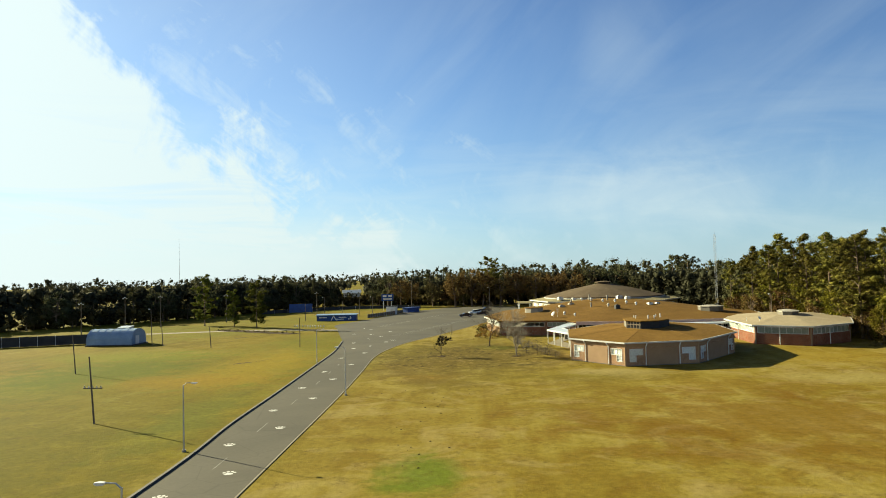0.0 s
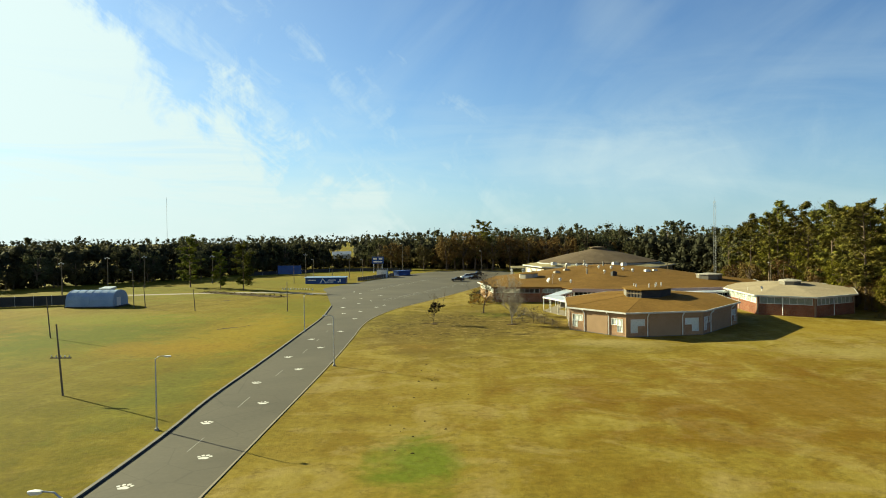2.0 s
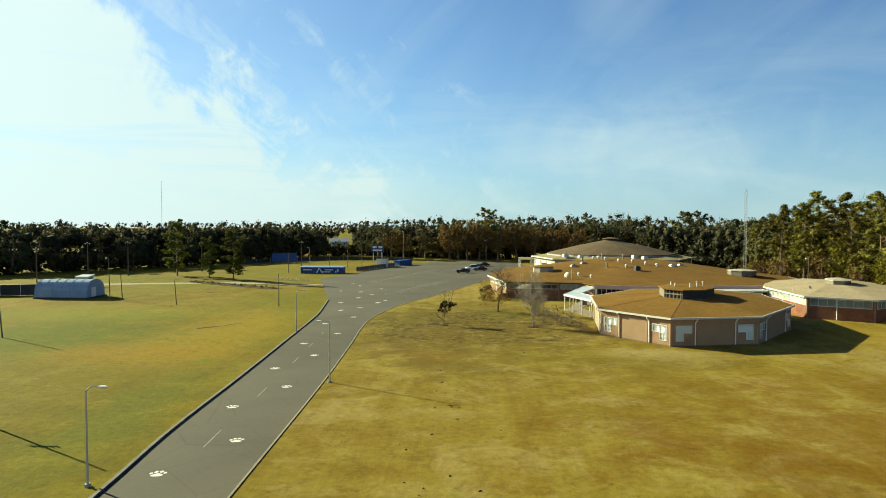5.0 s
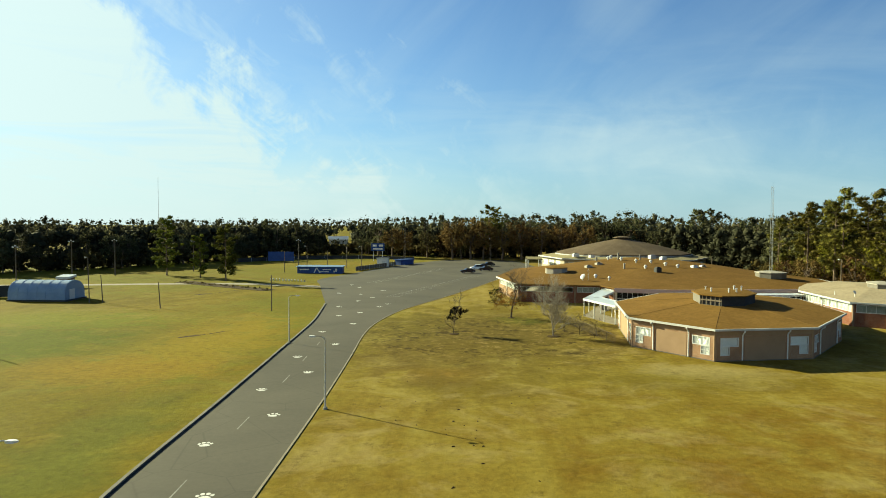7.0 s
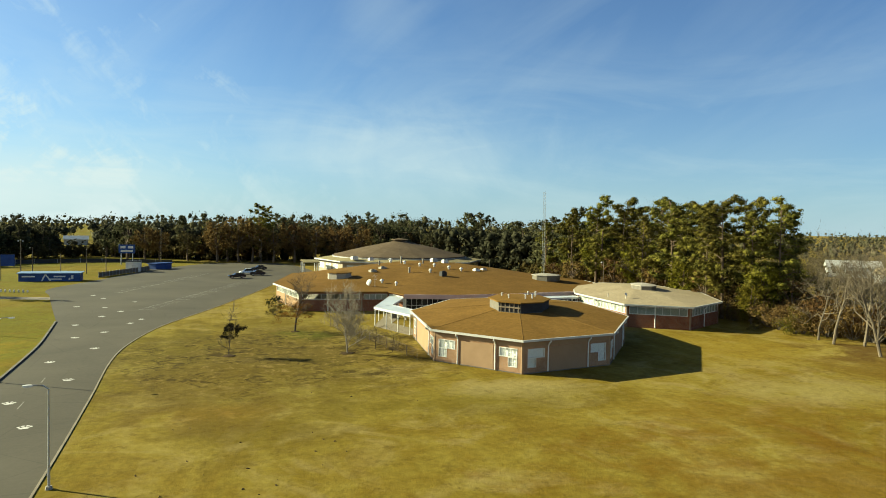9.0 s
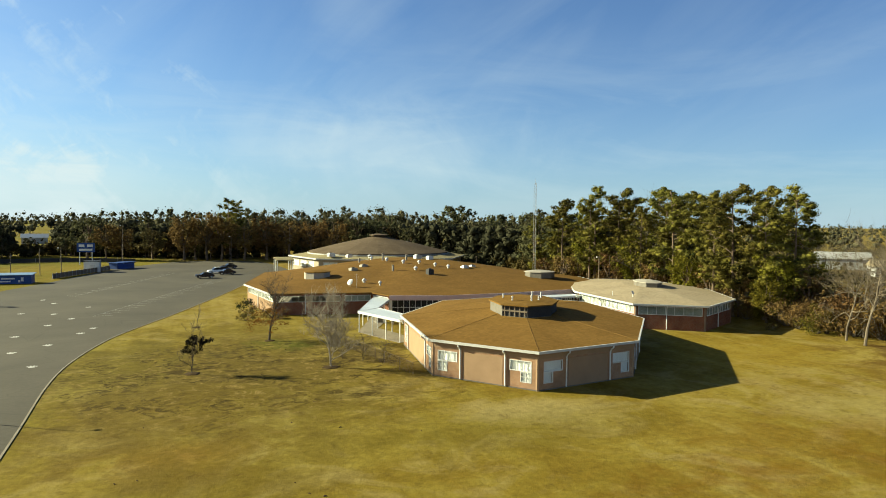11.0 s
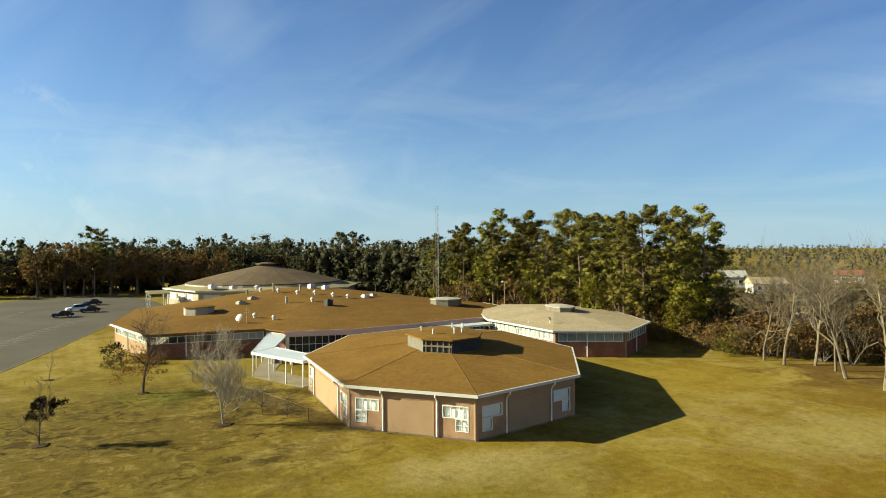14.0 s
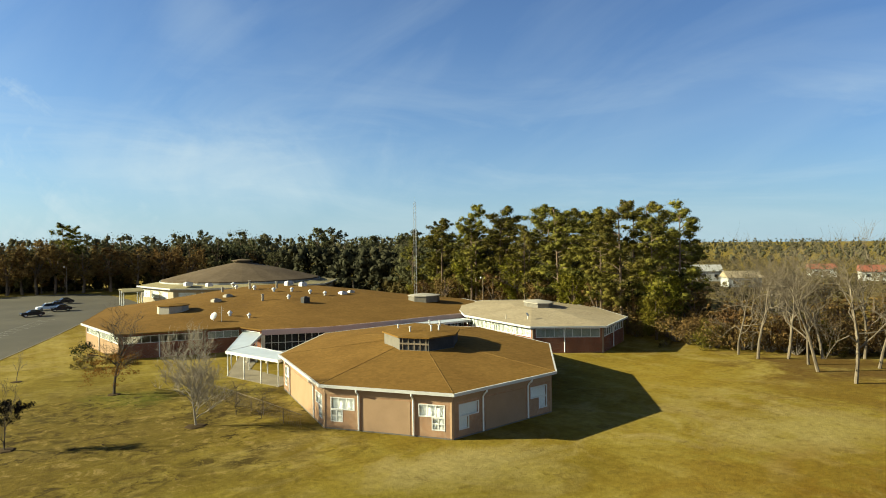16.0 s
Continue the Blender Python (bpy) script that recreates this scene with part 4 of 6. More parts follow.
for x, y in ((25.8, 165.4), (34.4, 195.0), (38.1, 174.3), (43.6, 178.6), (45.5, 176.0), (38.4, 183.7), (41.4, 182.3), (36.0, 188.0)):
    mushroom(main, x, y, main_roof_z(x, y) - 0.12, 0.38)
for x, y, s, h, mt in ((26.6, 178.0, 1.4, 0.45, CONCRETE), (29.6, 182.1, 1.4, 0.4, CONCRETE), (39.4, 169.6, 1.2, 1.0, BLACK), (45.1, 195.0, 1.5, 0.9, GALV), (46.5, 190.5, 1.3, 0.8, WHITE), (49.2, 176.5, 1.3, 0.5, WHITE), (51.5, 178.0, 1.1, 0.4, GALV)):
    rooftop_unit(main, x, y, main_roof_z(x, y) - 0.1, s, h, mt)
for x, y, h in ((35.8, 190.5, 1.6), (33.9, 175.6, 1.2), (40.5, 188.5, 1.3), (31.0, 192.0, 1.0)):
    pipe(main, x, y, main_roof_z(x, y) - 0.1, h, 0.2, CONCRETE)
b = Build().tube([(23.6, 161.4, 3.7), (23.6, 161.4, 6.3)], [0.035, 0.02], 5)
for k in range(4):
    b.tube([(23.2, 161.4, 5.3 + 0.25 * k), (24.0, 161.4, 5.3 + 0.25 * k)], [0.015, 0.015], 4)
part("roof_antenna", b, GALV, main)

dish(pav2, 60.4, 136.0, 3.85, 0.32, 0.5)

# the domed gymnasium behind
gym = thing("gymnasium", "eight-sided gymnasium with pale flat roof ring and dark conical roof", "building")
GC = Vector((51, 253))
G8 = [GC + Vector((math.cos(a), math.sin(a))) * 27.5 for a in (math.radians(22.5 + 14 + 45 * k) for k in range(8))]
GW = inset(G8, 0.955, GC)
for i in range(8):
    a, c = GW[i], GW[(i + 1) % 8]
    d = (c - a).normalized()
    n = Vector((d.y, -d.x))
    L = (c - a).length
    holes = [(1.2 + 5.6 * k, 5.6 + 5.6 * k, 1.6, 3.4) for k in range(int((L - 1.5) / 5.6))]
    b = Build()
    wall_with_holes(b, a, c, 0.3, 0, 4.35, holes)
    w = part("wall", b, CREAM, gym, "pale cream wall with banks of white windows")
    for h in holes:
        window(gym, a + n * 0.1, d, *h, 4, 2)
lo = [(p.x, p.y, 4.45) for p in G8]
b = Build().rings([[(p.x, p.y, 4.3) for p in G8], lo, [(p.x, p.y, 5.4) for p in inset(G8, 0.78, GC)]])
b.f.append(tuple(range(7, -1, -1)))
part("lower_roof", b, ROOF_OLIVE, gym, "pale weathered flat roof ring")
fascia(gym, G8, 4.1, 4.48)
n = 24
cone = [[(GC.x + r * math.cos(2 * math.pi * k / n), GC.y + r * math.sin(2 * math.pi * k / n), z) for k in range(n)] for r, z in ((21.5, 5.2), (21.5, 5.75), (11.5, 8.2), (2.4, 10.1))]
part("dome_roof", Build().rings(cone), ROOF_DARK, gym, "dark shingled conical roof")
part("parapet", Build().rings([[(GC.x + r * math.cos(2 * math.pi * k / n), GC.y + r * math.sin(2 * math.pi * k / n), z) for k in range(n)] for r, z in ((22.0, 5.1), (22.0, 5.45), (21.8, 5.45), (21.8, 5.3))], False), LIGHTGREY, gym)
b = Build().rings([[(GC.x + r * math.cos(2 * math.pi * k / 8), GC.y + r * math.sin(2 * math.pi * k / 8), z) for k in range(8)] for r, z in ((2.2, 9.9), (2.2, 10.5), (3.0, 10.5), (3.0, 10.75), (0.6, 11.1))])
part("roof_lantern", b, ROOF_DARK, gym, "small dark roof lantern")
rooftop_unit(gym, 33, 236, 5.0, 1.8, 0.9, GALV)
rooftop_unit(gym, 37, 231, 5.0, 1.5, 0.7, WHITE)
mushroom(gym, 42, 227.5, 5.0, 0.7)

# entrance portico
por = thing("entrance_portico", "curved grey canopy on posts at the gymnasium entrance", "canopy", (21, 248, 0))
b = Build()
loops = []
for k in range(7):
    t = k / 6
    z = 3.2 + 1.0 * math.sin(math.pi * (0.15 + 0.7 * t))
    y = -6 + 10 * t
    loops.append([(-2.2, y, z), (2.6, y, z), (2.6, y, z + 0.2), (-2.2, y, z + 0.2)])
b.rings(loops)
b.f.append((3, 2, 1, 0))
part("roof", b, ROOF_OLIVE, por)
for x, y in ((-1.9, -5.4), (2.3, -5.4), (-1.9, 3.4), (2.3, 3.4), (-1.9, -1), (2.3, -1)):
    part("post", Build().tube([(x, y, 0), (x, y, 3.75)], [0.12, 0.12], 8), WHITE, por)


def canopy(label, legs, z, posts):
    """A covered walkway: flat sheet-metal roof on slim posts."""
    top = legs[0][0]
    c = thing("covered_walkway", label, "canopy", (top[0], top[1], 0))
    o = V2(top)
    for leg in legs:
        P = [V2(p) - o for p in leg]
        part("roof", Build().prism(P, z, z + 0.12), WHITE_METAL, c, "white ribbed metal roof")
        for i in range(len(P)):
            part("trim", Build().span(P[i], P[(i + 1) % len(P)], 0.08, z - 0.16, z + 0.15, 0.03), WHITE, c)
        part("path", Build().prism(P, 0.0, 0.05), GRAVEL, c, "weathered concrete path")
    for p in posts:
        q = V2(p) - o
        part("post", Build().tube([(q.x, q.y, 0), (q.x, q.y, z)], [0.075, 0.075], 6), WHITE, c)
    return c


A0, A1, A2, A3 = (19.0, 140.0), (22.5, 142.6), (28.3, 155.6), (25.6, 157.0)
canopy("white metal covered walkway joining the brick buildings", [[A0, A1, A2, A3], [A0, (22.2, 130.6), (24.9, 133.2), A1]], 2.75,
       [(19.15, 139.8), (20.2, 136.7), (21.2, 133.6), (22.3, 131.0), (24.5, 134.6), (23.4, 138.5), (22.3, 142.2), (20.9, 145.2), (22.7, 149.5), (24.4, 153.8), (24.5, 146.8), (26.4, 151)])
canopy("white covered walkway between school block and pale pavilion", [[(45.8, 146.2), (58.6, 147.6), (58.4, 150.2), (45.6, 149.4)]], 2.85,
       [(46.3, 146.5), (49.5, 146.9), (52.7, 147.2), (55.9, 147.5), (58.2, 150.0), (55.4, 149.8), (52.4, 149.6)])

tank = thing("gas_tank", "white horizontal gas tank on two feet beside the covered walkway", "tank", (26.2, 145.4, 0.0))
shell = []
for x, q in ((-1.25, 0.12), (-1.18, 0.34), (-1.0, 0.46), (1.0, 0.46), (1.18, 0.34), (1.25, 0.12)):
    shell.append([(x, q * math.cos(t), 0.85 + q * math.sin(t)) for t in (2 * math.pi * k / 14 for k in range(14))])
hull = Build().rings(shell)
hull.f.append(tuple(range(13, -1, -1)))
part("shell", hull, WHITE, tank, smooth=True)
for x in (-0.8, 0.8):
    part("foot", Build().box((x, 0, 0.22), (0.16, 0.7, 0.44)), CONCRETE, tank)
part("valve_cover", Build().tube([(0, 0, 1.28), (0, 0, 1.46)], [0.16, 0.13], 10), GALV, tank)
cool = thing("cooling_unit", "dark grey cooling unit standing on a concrete pad", "cooling unit", (23.9, 147.6, 0.0))
part("pad", Build().box((0, 0, 0.06), (1.2, 1.2, 0.12)), CONCRETE, cool)
part("casing", Build().box((0, 0, 0.62), (0.9, 0.9, 1.0)), LANTERN, cool)
part("fan_guard", Build().tube([(0, 0, 1.12), (0, 0, 1.18)], [0.38, 0.34], 12), BLACK, cool)

# ---------------------------------------------------------------- lamps, poles, mast


def street_lamp(x, y, h, arm, label, yaw=0.0):
    o = thing("street_lamp", label, "street lamp", (x, y, 0), "driveway lamps")
    b = Build().tube([(0, 0, 0), (0, 0, h * 0.6), (0, 0, h)], [0.08, 0.06, 0.045], 8)
    part("pole", b, GALV, o)
    part("base_plate", Build().tube([(0, 0, 0), (0, 0, 0.18)], [0.2, 0.17], 8), CONCRETE, o)
    c, s = math.cos(yaw), math.sin(yaw)
    part("arm", Build().tube([(0, 0, h - 0.05), (c * arm * 0.35, s * arm * 0.35, h + 0.18), (c * arm, s * arm, h + 0.22)], [0.04, 0.035, 0.03], 6), GALV, o)
    b = Build()
    loops = []
    for t, w, z in ((0.0, 0.06, 0.04), (0.12, 0.11, 0.08), (0.38, 0.13, 0.09), (0.56, 0.05, 0.04)):
        u = arm - 0.05 + t
        loops.append([(c * u - s * w * k, s * u + c * w * k, h + 0.2 + zz) for k, zz in ((-1, -z), (1, -z), (1, z * 0.5), (-1, z * 0.5))])
    b.rings(loops)
    part("lamp_head", b, WHITE, o, "pale cobra-style lamp head")
    return o


street_lamp(-20.2, 57.5, 5.7, 0.75, "slim galvanised street lamp beside the driveway kerb")
street_lamp(-11.5, 83.6, 5.8, 0.8, "slim galvanised street lamp beside the driveway kerb", math.pi)
street_lamp(-22.4, 112.5, 5.9, 0.9, "slim galvanised street lamp beside the driveway kerb")
street_lamp(-10.1, 29.6, 5.7, 0.75, "slim galvanised street lamp beside the driveway kerb", math.pi)


def utility_pole(x, y, h, label, cross=True, lean=0.0, r=0.10, lights=0):
    o = thing("utility_pole", label, "pole", (x, y, 0), "field poles")
    part("pole", Build().tube([(0, 0, 0), (-lean, 0, h)], [r, r * 0.7], 8), WOODPOLE, o)
    if cross:
        z, xx = h * 0.53, -lean * 0.53
        part("crossarm", Build().box((xx + 0.15, 0, z), (2.1, 0.1, 0.12)), WOODPOLE, o)
        for k in range(5):
            part("insulator", Build().tube([(xx - 0.75 + 0.44 * k, 0, z + 0.05), (xx - 0.75 + 0.44 * k, 0, z + 0.25)], [0.06, 0.05], 6), GALV, o)
    for k in range(lights):
        part("floodlight", Build().box((-0.6 + 0.6 * k, -0.1, h - 0.1 + 0.3 * (k % 2)), (0.34, 0.2, 0.26), 0.2), WHITE, o, "white floodlight")
    return o


utility_pole(-35.2, 69.1, 7.0, "leaning dark wooden pole with short crossarm in the lawn", True, 0.5)
utility_pole(-33.8, 143.0, 6.2, "dark wooden pole standing in the lawn", False)
utility_pole(-71.5, 152.5, 8.6, "tall wooden pole with a small lamp beside the metal shed", False, 0.2, lights=1)
utility_pole(-68.8, 152.3, 5.2, "short wooden pole beside the metal shed", False, 0.3)
utility_pole(-54.2, 144.8, 4.6, "short leaning wooden post in the lawn", False, 0.3)
utility_pole(-61.2, 107.0, 6.5, "leaning wooden pole at the field's edge", False, 0.5)
for x, y, h in ((-112, 190, 9.0), (-107, 205, 10.0), (-100, 214, 10.0), (-85, 232, 9.5), (-60, 262, 9.0)):
    utility_pole(x, y, h, "tall ball field floodlight pole with white lamps", False, 0, 0.16, 3)
for x, y, h in ((-46, 245, 6.0), (-54, 250, 7.5), (-56, 230, 6.5), (-35, 246, 7.5), (-24, 280, 13.0), (-41, 252, 7.0), (9, 300, 9), (60, 196, 7.0), (78, 172, 8.0)):
    utility_pole(x, y, h, "slim dark pole at the edge of the grounds", False, 0, 0.12, 1 if h > 7 else 0)

# lattice mast
mast = thing("radio_mast", "slender grey lattice radio mast behind the school", "mast", (68.5, 183, 0))
H = 23.8
legs = [(0.32 * math.cos(a), 0.32 * math.sin(a)) for a in (0.3, 0.3 + 2.094, 0.3 + 4.189)]
for x, y in legs:
    part("leg", Build().tube([(x, y, 0), (x, y, H)], [0.035, 0.03], 5), GALV, mast)
b = Build()
for k in range(34):
    z = k * 0.7
    for i in range(3):
        p, q = legs[i], legs[(i + 1) % 3]
        b.tube([(p[0], p[1], z), (q[0], q[1], z + 0.7)], [0.014, 0.014], 3, False)
part("lattice", b, GALV, mast)
part("aerial", Build().tube([(0, 0, H - 0.5), (0, 0, H + 1.0)], [0.03, 0.015], 5), GALV, mast)
far_mast = thing("far_radio_mast", "distant guyed radio mast above the woods", "mast", (-395, 860, 0))
part("shaft", Build().tube([(0, 0, 0), (0, 0, 72)], [0.24, 0.16], 5), LIGHTGREY, far_mast)

# ---------------------------------------------------------------- sheds and ball field
q = thing("metal_shed", "pale blue arched metal shed on dark footing in the field", "shed", (-82.3, 156.5, 0))
n = 14
arch = [(-5.6, 3.3 * math.cos(math.pi * k / n) * -1, 3.6 * math.sin(math.pi * k / n) ** 0.6 if 0 < k < n else 0.0) for k in range(n + 1)]
b = Build()
b.rings([[(-5.6, y, z + 0.25) for _, y, z in arch], [(5.6, y, z + 0.25) for _, y, z in arch]], False)
b.f.append(tuple(range(n, -1, -1)))
b.f.append(tuple(range(n + 1, 2 * n + 2)))
part("shell", b, LIGHTBLUE, q, "pale blue corrugated arched shell")
for k in range(7):
    x = -5.4 + 1.8 * k
    part("rib", Build().tube([(x, y * 1.005, z * 1.005 + 0.25) for _, y, z in arch], [0.05] * (n + 1), 4), LIGHTBLUE, q)
part("footing", Build().box((0.1, 0, 0.15), (11.7, 7.0, 0.3)), BLACK, q)
part("door", Build().box((5.65, -1, 1.25), (0.08, 1.6, 2.0)), WHITE, q)
hut = thing("small_hut", "small white-roofed dark hut behind the metal shed", "hut", (-93, 180, 0))
part("wall", Build().box((0, 0, 1.2), (2.6, 2.4, 2.4)), WOODPOLE, hut)
part("roof", Build().box((0, 0, 2.5), (3.2, 3.0, 0.5), 0, 0.12), WHITE_METAL, hut)
b = Build().span((-120, 150), (-91, 160), 0.06, 0.1, 2.4)
fe = thing("screen_fence", "dark green windscreen fence along the field", "fence")
part("screen", b, DARK, fe)
for k in range(9):
    p = V2((-120, 150)).lerp(V2((-91, 160)), k / 8)
    part("post", Build().tube([(p.x, p.y, 0), (p.x, p.y, 2.5)], [0.05, 0.05], 6), GALV, fe)

dug = thing("dugout", "long blue dugout with white painted team lettering", "dugout", (-44.5, 227, 0))
part("front_wall", Build().box((0, -0.1, 1.0), (13.5, 0.2, 2.0)), BLUE, dug, "blue painted wall")
part("side_wall", Build().box((6.7, 1.6, 1.0), (0.2, 3.2, 2.0)), BLUE, dug)
part("side_wall", Build().box((-6.7, 1.6, 1.0), (0.2, 3.2, 2.0)), BLUE, dug)
part("back_wall", Build().box((0, 3.2, 1.0), (13.5, 0.2, 2.0)), BLUE, dug)
part("roof", Build().box((0, 1.5, 2.12), (14.2, 4.2, 0.14), 0, 0.05), LIGHTBLUE, dug)
for x, z, w, h in ((-4.6, 1.2, 2.8, 0.32), (2.2, 1.2, 2.6, 0.32), (1.2, 0.55, 3.0, 0.28), (5.0, 1.0, 0.5, 0.9), (4.4, 0.6, 0.4, 0.5)):
    part("lettering_bar", Build().box((x, -0.215, z), (w, 0.02, h)), WHITE, dug)
b = Build()
b.add([(-1.9, -0.215, 0.15), (-1.5, -0.215, 0.15), (-0.75, -0.215, 1.75), (-1.05, -0.215, 1.75)], [(0, 1, 2, 3)])
b.add([(0.4, -0.215, 0.15), (0.0, -0.215, 0.15), (-1.05, -0.215, 1.75), (-0.75, -0.215, 1.75)], [(0, 1, 2, 3)])
part("emblem", b, WHITE, dug, "white letter-shaped emblem")
dug2 = thing("dugout", "blue roofed low dugout at the ball field", "dugout", (-23.5, 272, 0))
part("wall", Build().box((0, 0, 0.9), (7, 3, 1.8), 0.95), BLUE, dug2)
part("roof", Build().box((0, 0, 1.9), (7.8, 3.8, 0.16), 0.95), BLUE, dug2)
wall = thing("boundary_fence", "low dark slatted fence along the car park edge", "fence")
for k in range(16):
    p, s = V2((-35.5, 238)).lerp(V2((-26, 266)), k / 16), V2((-35.5, 238)).lerp(V2((-26, 266)), (k + 0.96) / 16)
    part("panel", Build().span(p, s, 0.08, 0.05, 1.35), WOODPOLE, wall)
    part("post", Build().tube([(p.x, p.y, 0), (p.x, p.y, 1.5)], [0.06, 0.06], 6), GALV, wall)
box = thing("ticket_booth", "small white booth with dark flat roof", "booth", (-29.8, 260.5, 0))
part("wall", Build().box((0, 0, 1.5), (4.0, 3.0, 3.0)), WHITE, box)
part("roof", Build().box((0, 0, 3.1), (4.3, 3.3, 0.2)), BLACK, box)
part("hatch", Build().box((0.3, -1.52, 1.6), (1.2, 0.05, 0.9)), GALV, box)
sc = thing("scoreboard", "blue and white scoreboard on two posts", "scoreboard", (-36, 292, 0))
part("board", Build().box((0, 0, 5.6), (5.2, 0.3, 3.0)), BLUE, sc)
for x, z, w, h in ((-1.2, 6.2, 1.6, 0.8), (1.2, 6.2, 1.6, 0.8), (0, 4.9, 3.8, 0.6)):
    part("panel", Build().box((x, -0.17, z), (w, 0.04, h)), WHITE, sc)
for x in (-1.8, 1.8):
    part("post", Build().tube([(x, 0.1, 0), (x, 0.1, 6)], [0.14, 0.14], 8), GALV, sc)
bb = thing("batter_screen", "dark blue screen at the back of the ball field", "screen", (-72, 282, 0))
part("screen", Build().box((0, 0, 2.2), (10, 0.2, 3.6)), BLUE, bb)
for x in (-4.8, 0, 4.8):
    part("post", Build().tube([(x, 0.15, 0), (x, 0.15, 4.2)], [0.12, 0.12], 6), BLACK, bb)
# outfield fence
of = thing("outfield_fence", "dark outfield fence round the ball field", "fence")
ol = smooth_line([(-88, 278), (-66, 300), (-40, 306), (-22, 298)], 6.0)
for i in range(len(ol) - 1):
    part("panel", Build().span(ol[i], ol[i + 1], 0.06, 0.1, 1.5), DARK, of)
    part("post", Build().tube([(ol[i].x, ol[i].y, 0), (ol[i].x, ol[i].y, 1.6)], [0.05, 0.05], 5), GALV, of)
# bollards along the verge
for k in range(12):
    single("bollard", Build().tube([(0, 0, 0), (0, 0, 0.45), (0, 0, 0.55)], [0.15, 0.15, 0.09], 8), WHITE, "short white concrete bollard at the verge", "bollard", group="verge bollards", loc=(-52 + 0.9 * k, 202.6 - 0.34 * k, 0.02))
# chain-link fence beside the pavilion
cf = thing("chain_link_fence", "thin chain-link fence beside the brick pavilion", "fence")
fl = smooth_line([(12.5, 140.5), (15.2, 130.0), (17.4, 120.0), (18.6, 113.5)], 2.4)
for i in range(len(fl) - 1):
    p, s = fl[i], fl[i + 1]
    part("post", Build().tube([(p.x, p.y, 0), (p.x, p.y, 1.3)], [0.035, 0.035], 5), WOODPOLE, cf)
    part("rail", Build().tube([(p.x, p.y, 1.28), (s.x, s.y, 1.28)], [0.022, 0.022], 4), WOODPOLE, cf)
    b = Build()
    m = 10
    for k in range(m):
        a, c = p.lerp(s, k / m), p.lerp(s, (k + 1) / m)
        b.tube([(a.x, a.y, 0.1), (c.x, c.y, 1.26)], [0.006, 0.006], 3, False)
        b.tube([(c.x, c.y, 0.1), (a.x, a.y, 1.26)], [0.006, 0.006], 3, False)
    part("mesh", b, WOODPOLE, cf)

# ---------------------------------------------------------------- cars


def car(x, y, yaw, paint, label, tall=0.0):
    o = thing("car", label, "car", (x, y, 0.03), "parked cars")
    o.rotation_euler = (0, 0, radians(yaw))
    body = Build()
    prof = [(-2.25, 0.35), (-2.28, 0.75), (-2.05, 0.92), (-0.95, 1.0 + tall * 0.1), (1.45, 1.0 + tall * 0.1), (2.05, 0.95 + tall * 0.3), (2.28, 0.8), (2.26, 0.35)]
    loops = []
    for yy, k in ((-0.88, 0.96), (-0.80, 1.0), (0.80, 1.0), (0.88, 0.96)):
        loops.append([(px * k, yy, 0.3 + (pz - 0.3) * (1.0 if abs(yy) < 0.85 else 0.93)) for px, pz in prof])
    body.rings(loops)
    body.f.append(tuple(range(len(prof) - 1, -1, -1)))
    part("body", body, paint, o)
    cab = [(-1.1, 0.98), (-0.35, 1.42 + tall), (1.0, 1.44 + tall), (1.75 + 0.2 * tall, 0.98)]
    gl = Build().rings([[(px, yy, pz if pz < 1.1 else pz) for px, pz in cab] for yy in (-0.74, 0.74)])
    gl.f.append((3, 2, 1, 0))
    part("windows", gl, CAR_GLASS, o)
    part("roof_panel", Build().box((0.33, 0, 1.45 + tall), (1.35, 1.4, 0.05)), paint, o)
    for px, py in ((-1.4, -0.82), (1.4, -0.82), (-1.4, 0.82), (1.4, 0.82)):
        w = part("wheel", Build().tube([(px, py - 0.1, 0.33), (px, py + 0.1, 0.33)], [0.33, 0.33], 14), RUBBER, o)
        sgn = 1 if py > 0 else -1
        part("rim", Build().tube([(px, py + sgn * 0.1, 0.33), (px, py + sgn * 0.115, 0.33)], [0.2, 0.18], 10), CHROME, w)
    for py in (-0.6, 0.6):
        part("headlight", Build().box((-2.26, py, 0.72), (0.06, 0.34, 0.14)), CHROME, o)
        part("tail_light", Build().box((2.27, py, 0.78), (0.05, 0.3, 0.16)), REDROOF, o)
    return o


car(-0.2, 232, 14, CAR_DARK, "black parked saloon car on the asphalt")
car(2.8, 247, 16, CAR_WHITE, "white parked estate car on the asphalt", 0.25)
car(5.5, 242, 12, CAR_DARK, "dark grey parked car on the asphalt", 0.1)
car(7.0, 265, 18, CAR_DARK, "dark parked car near the woods", 0.15)
car(4.6, 252, 14, CAR_BLUE, "blue parked car beside the white one", 0.1)

# ---------------------------------------------------------------- trees


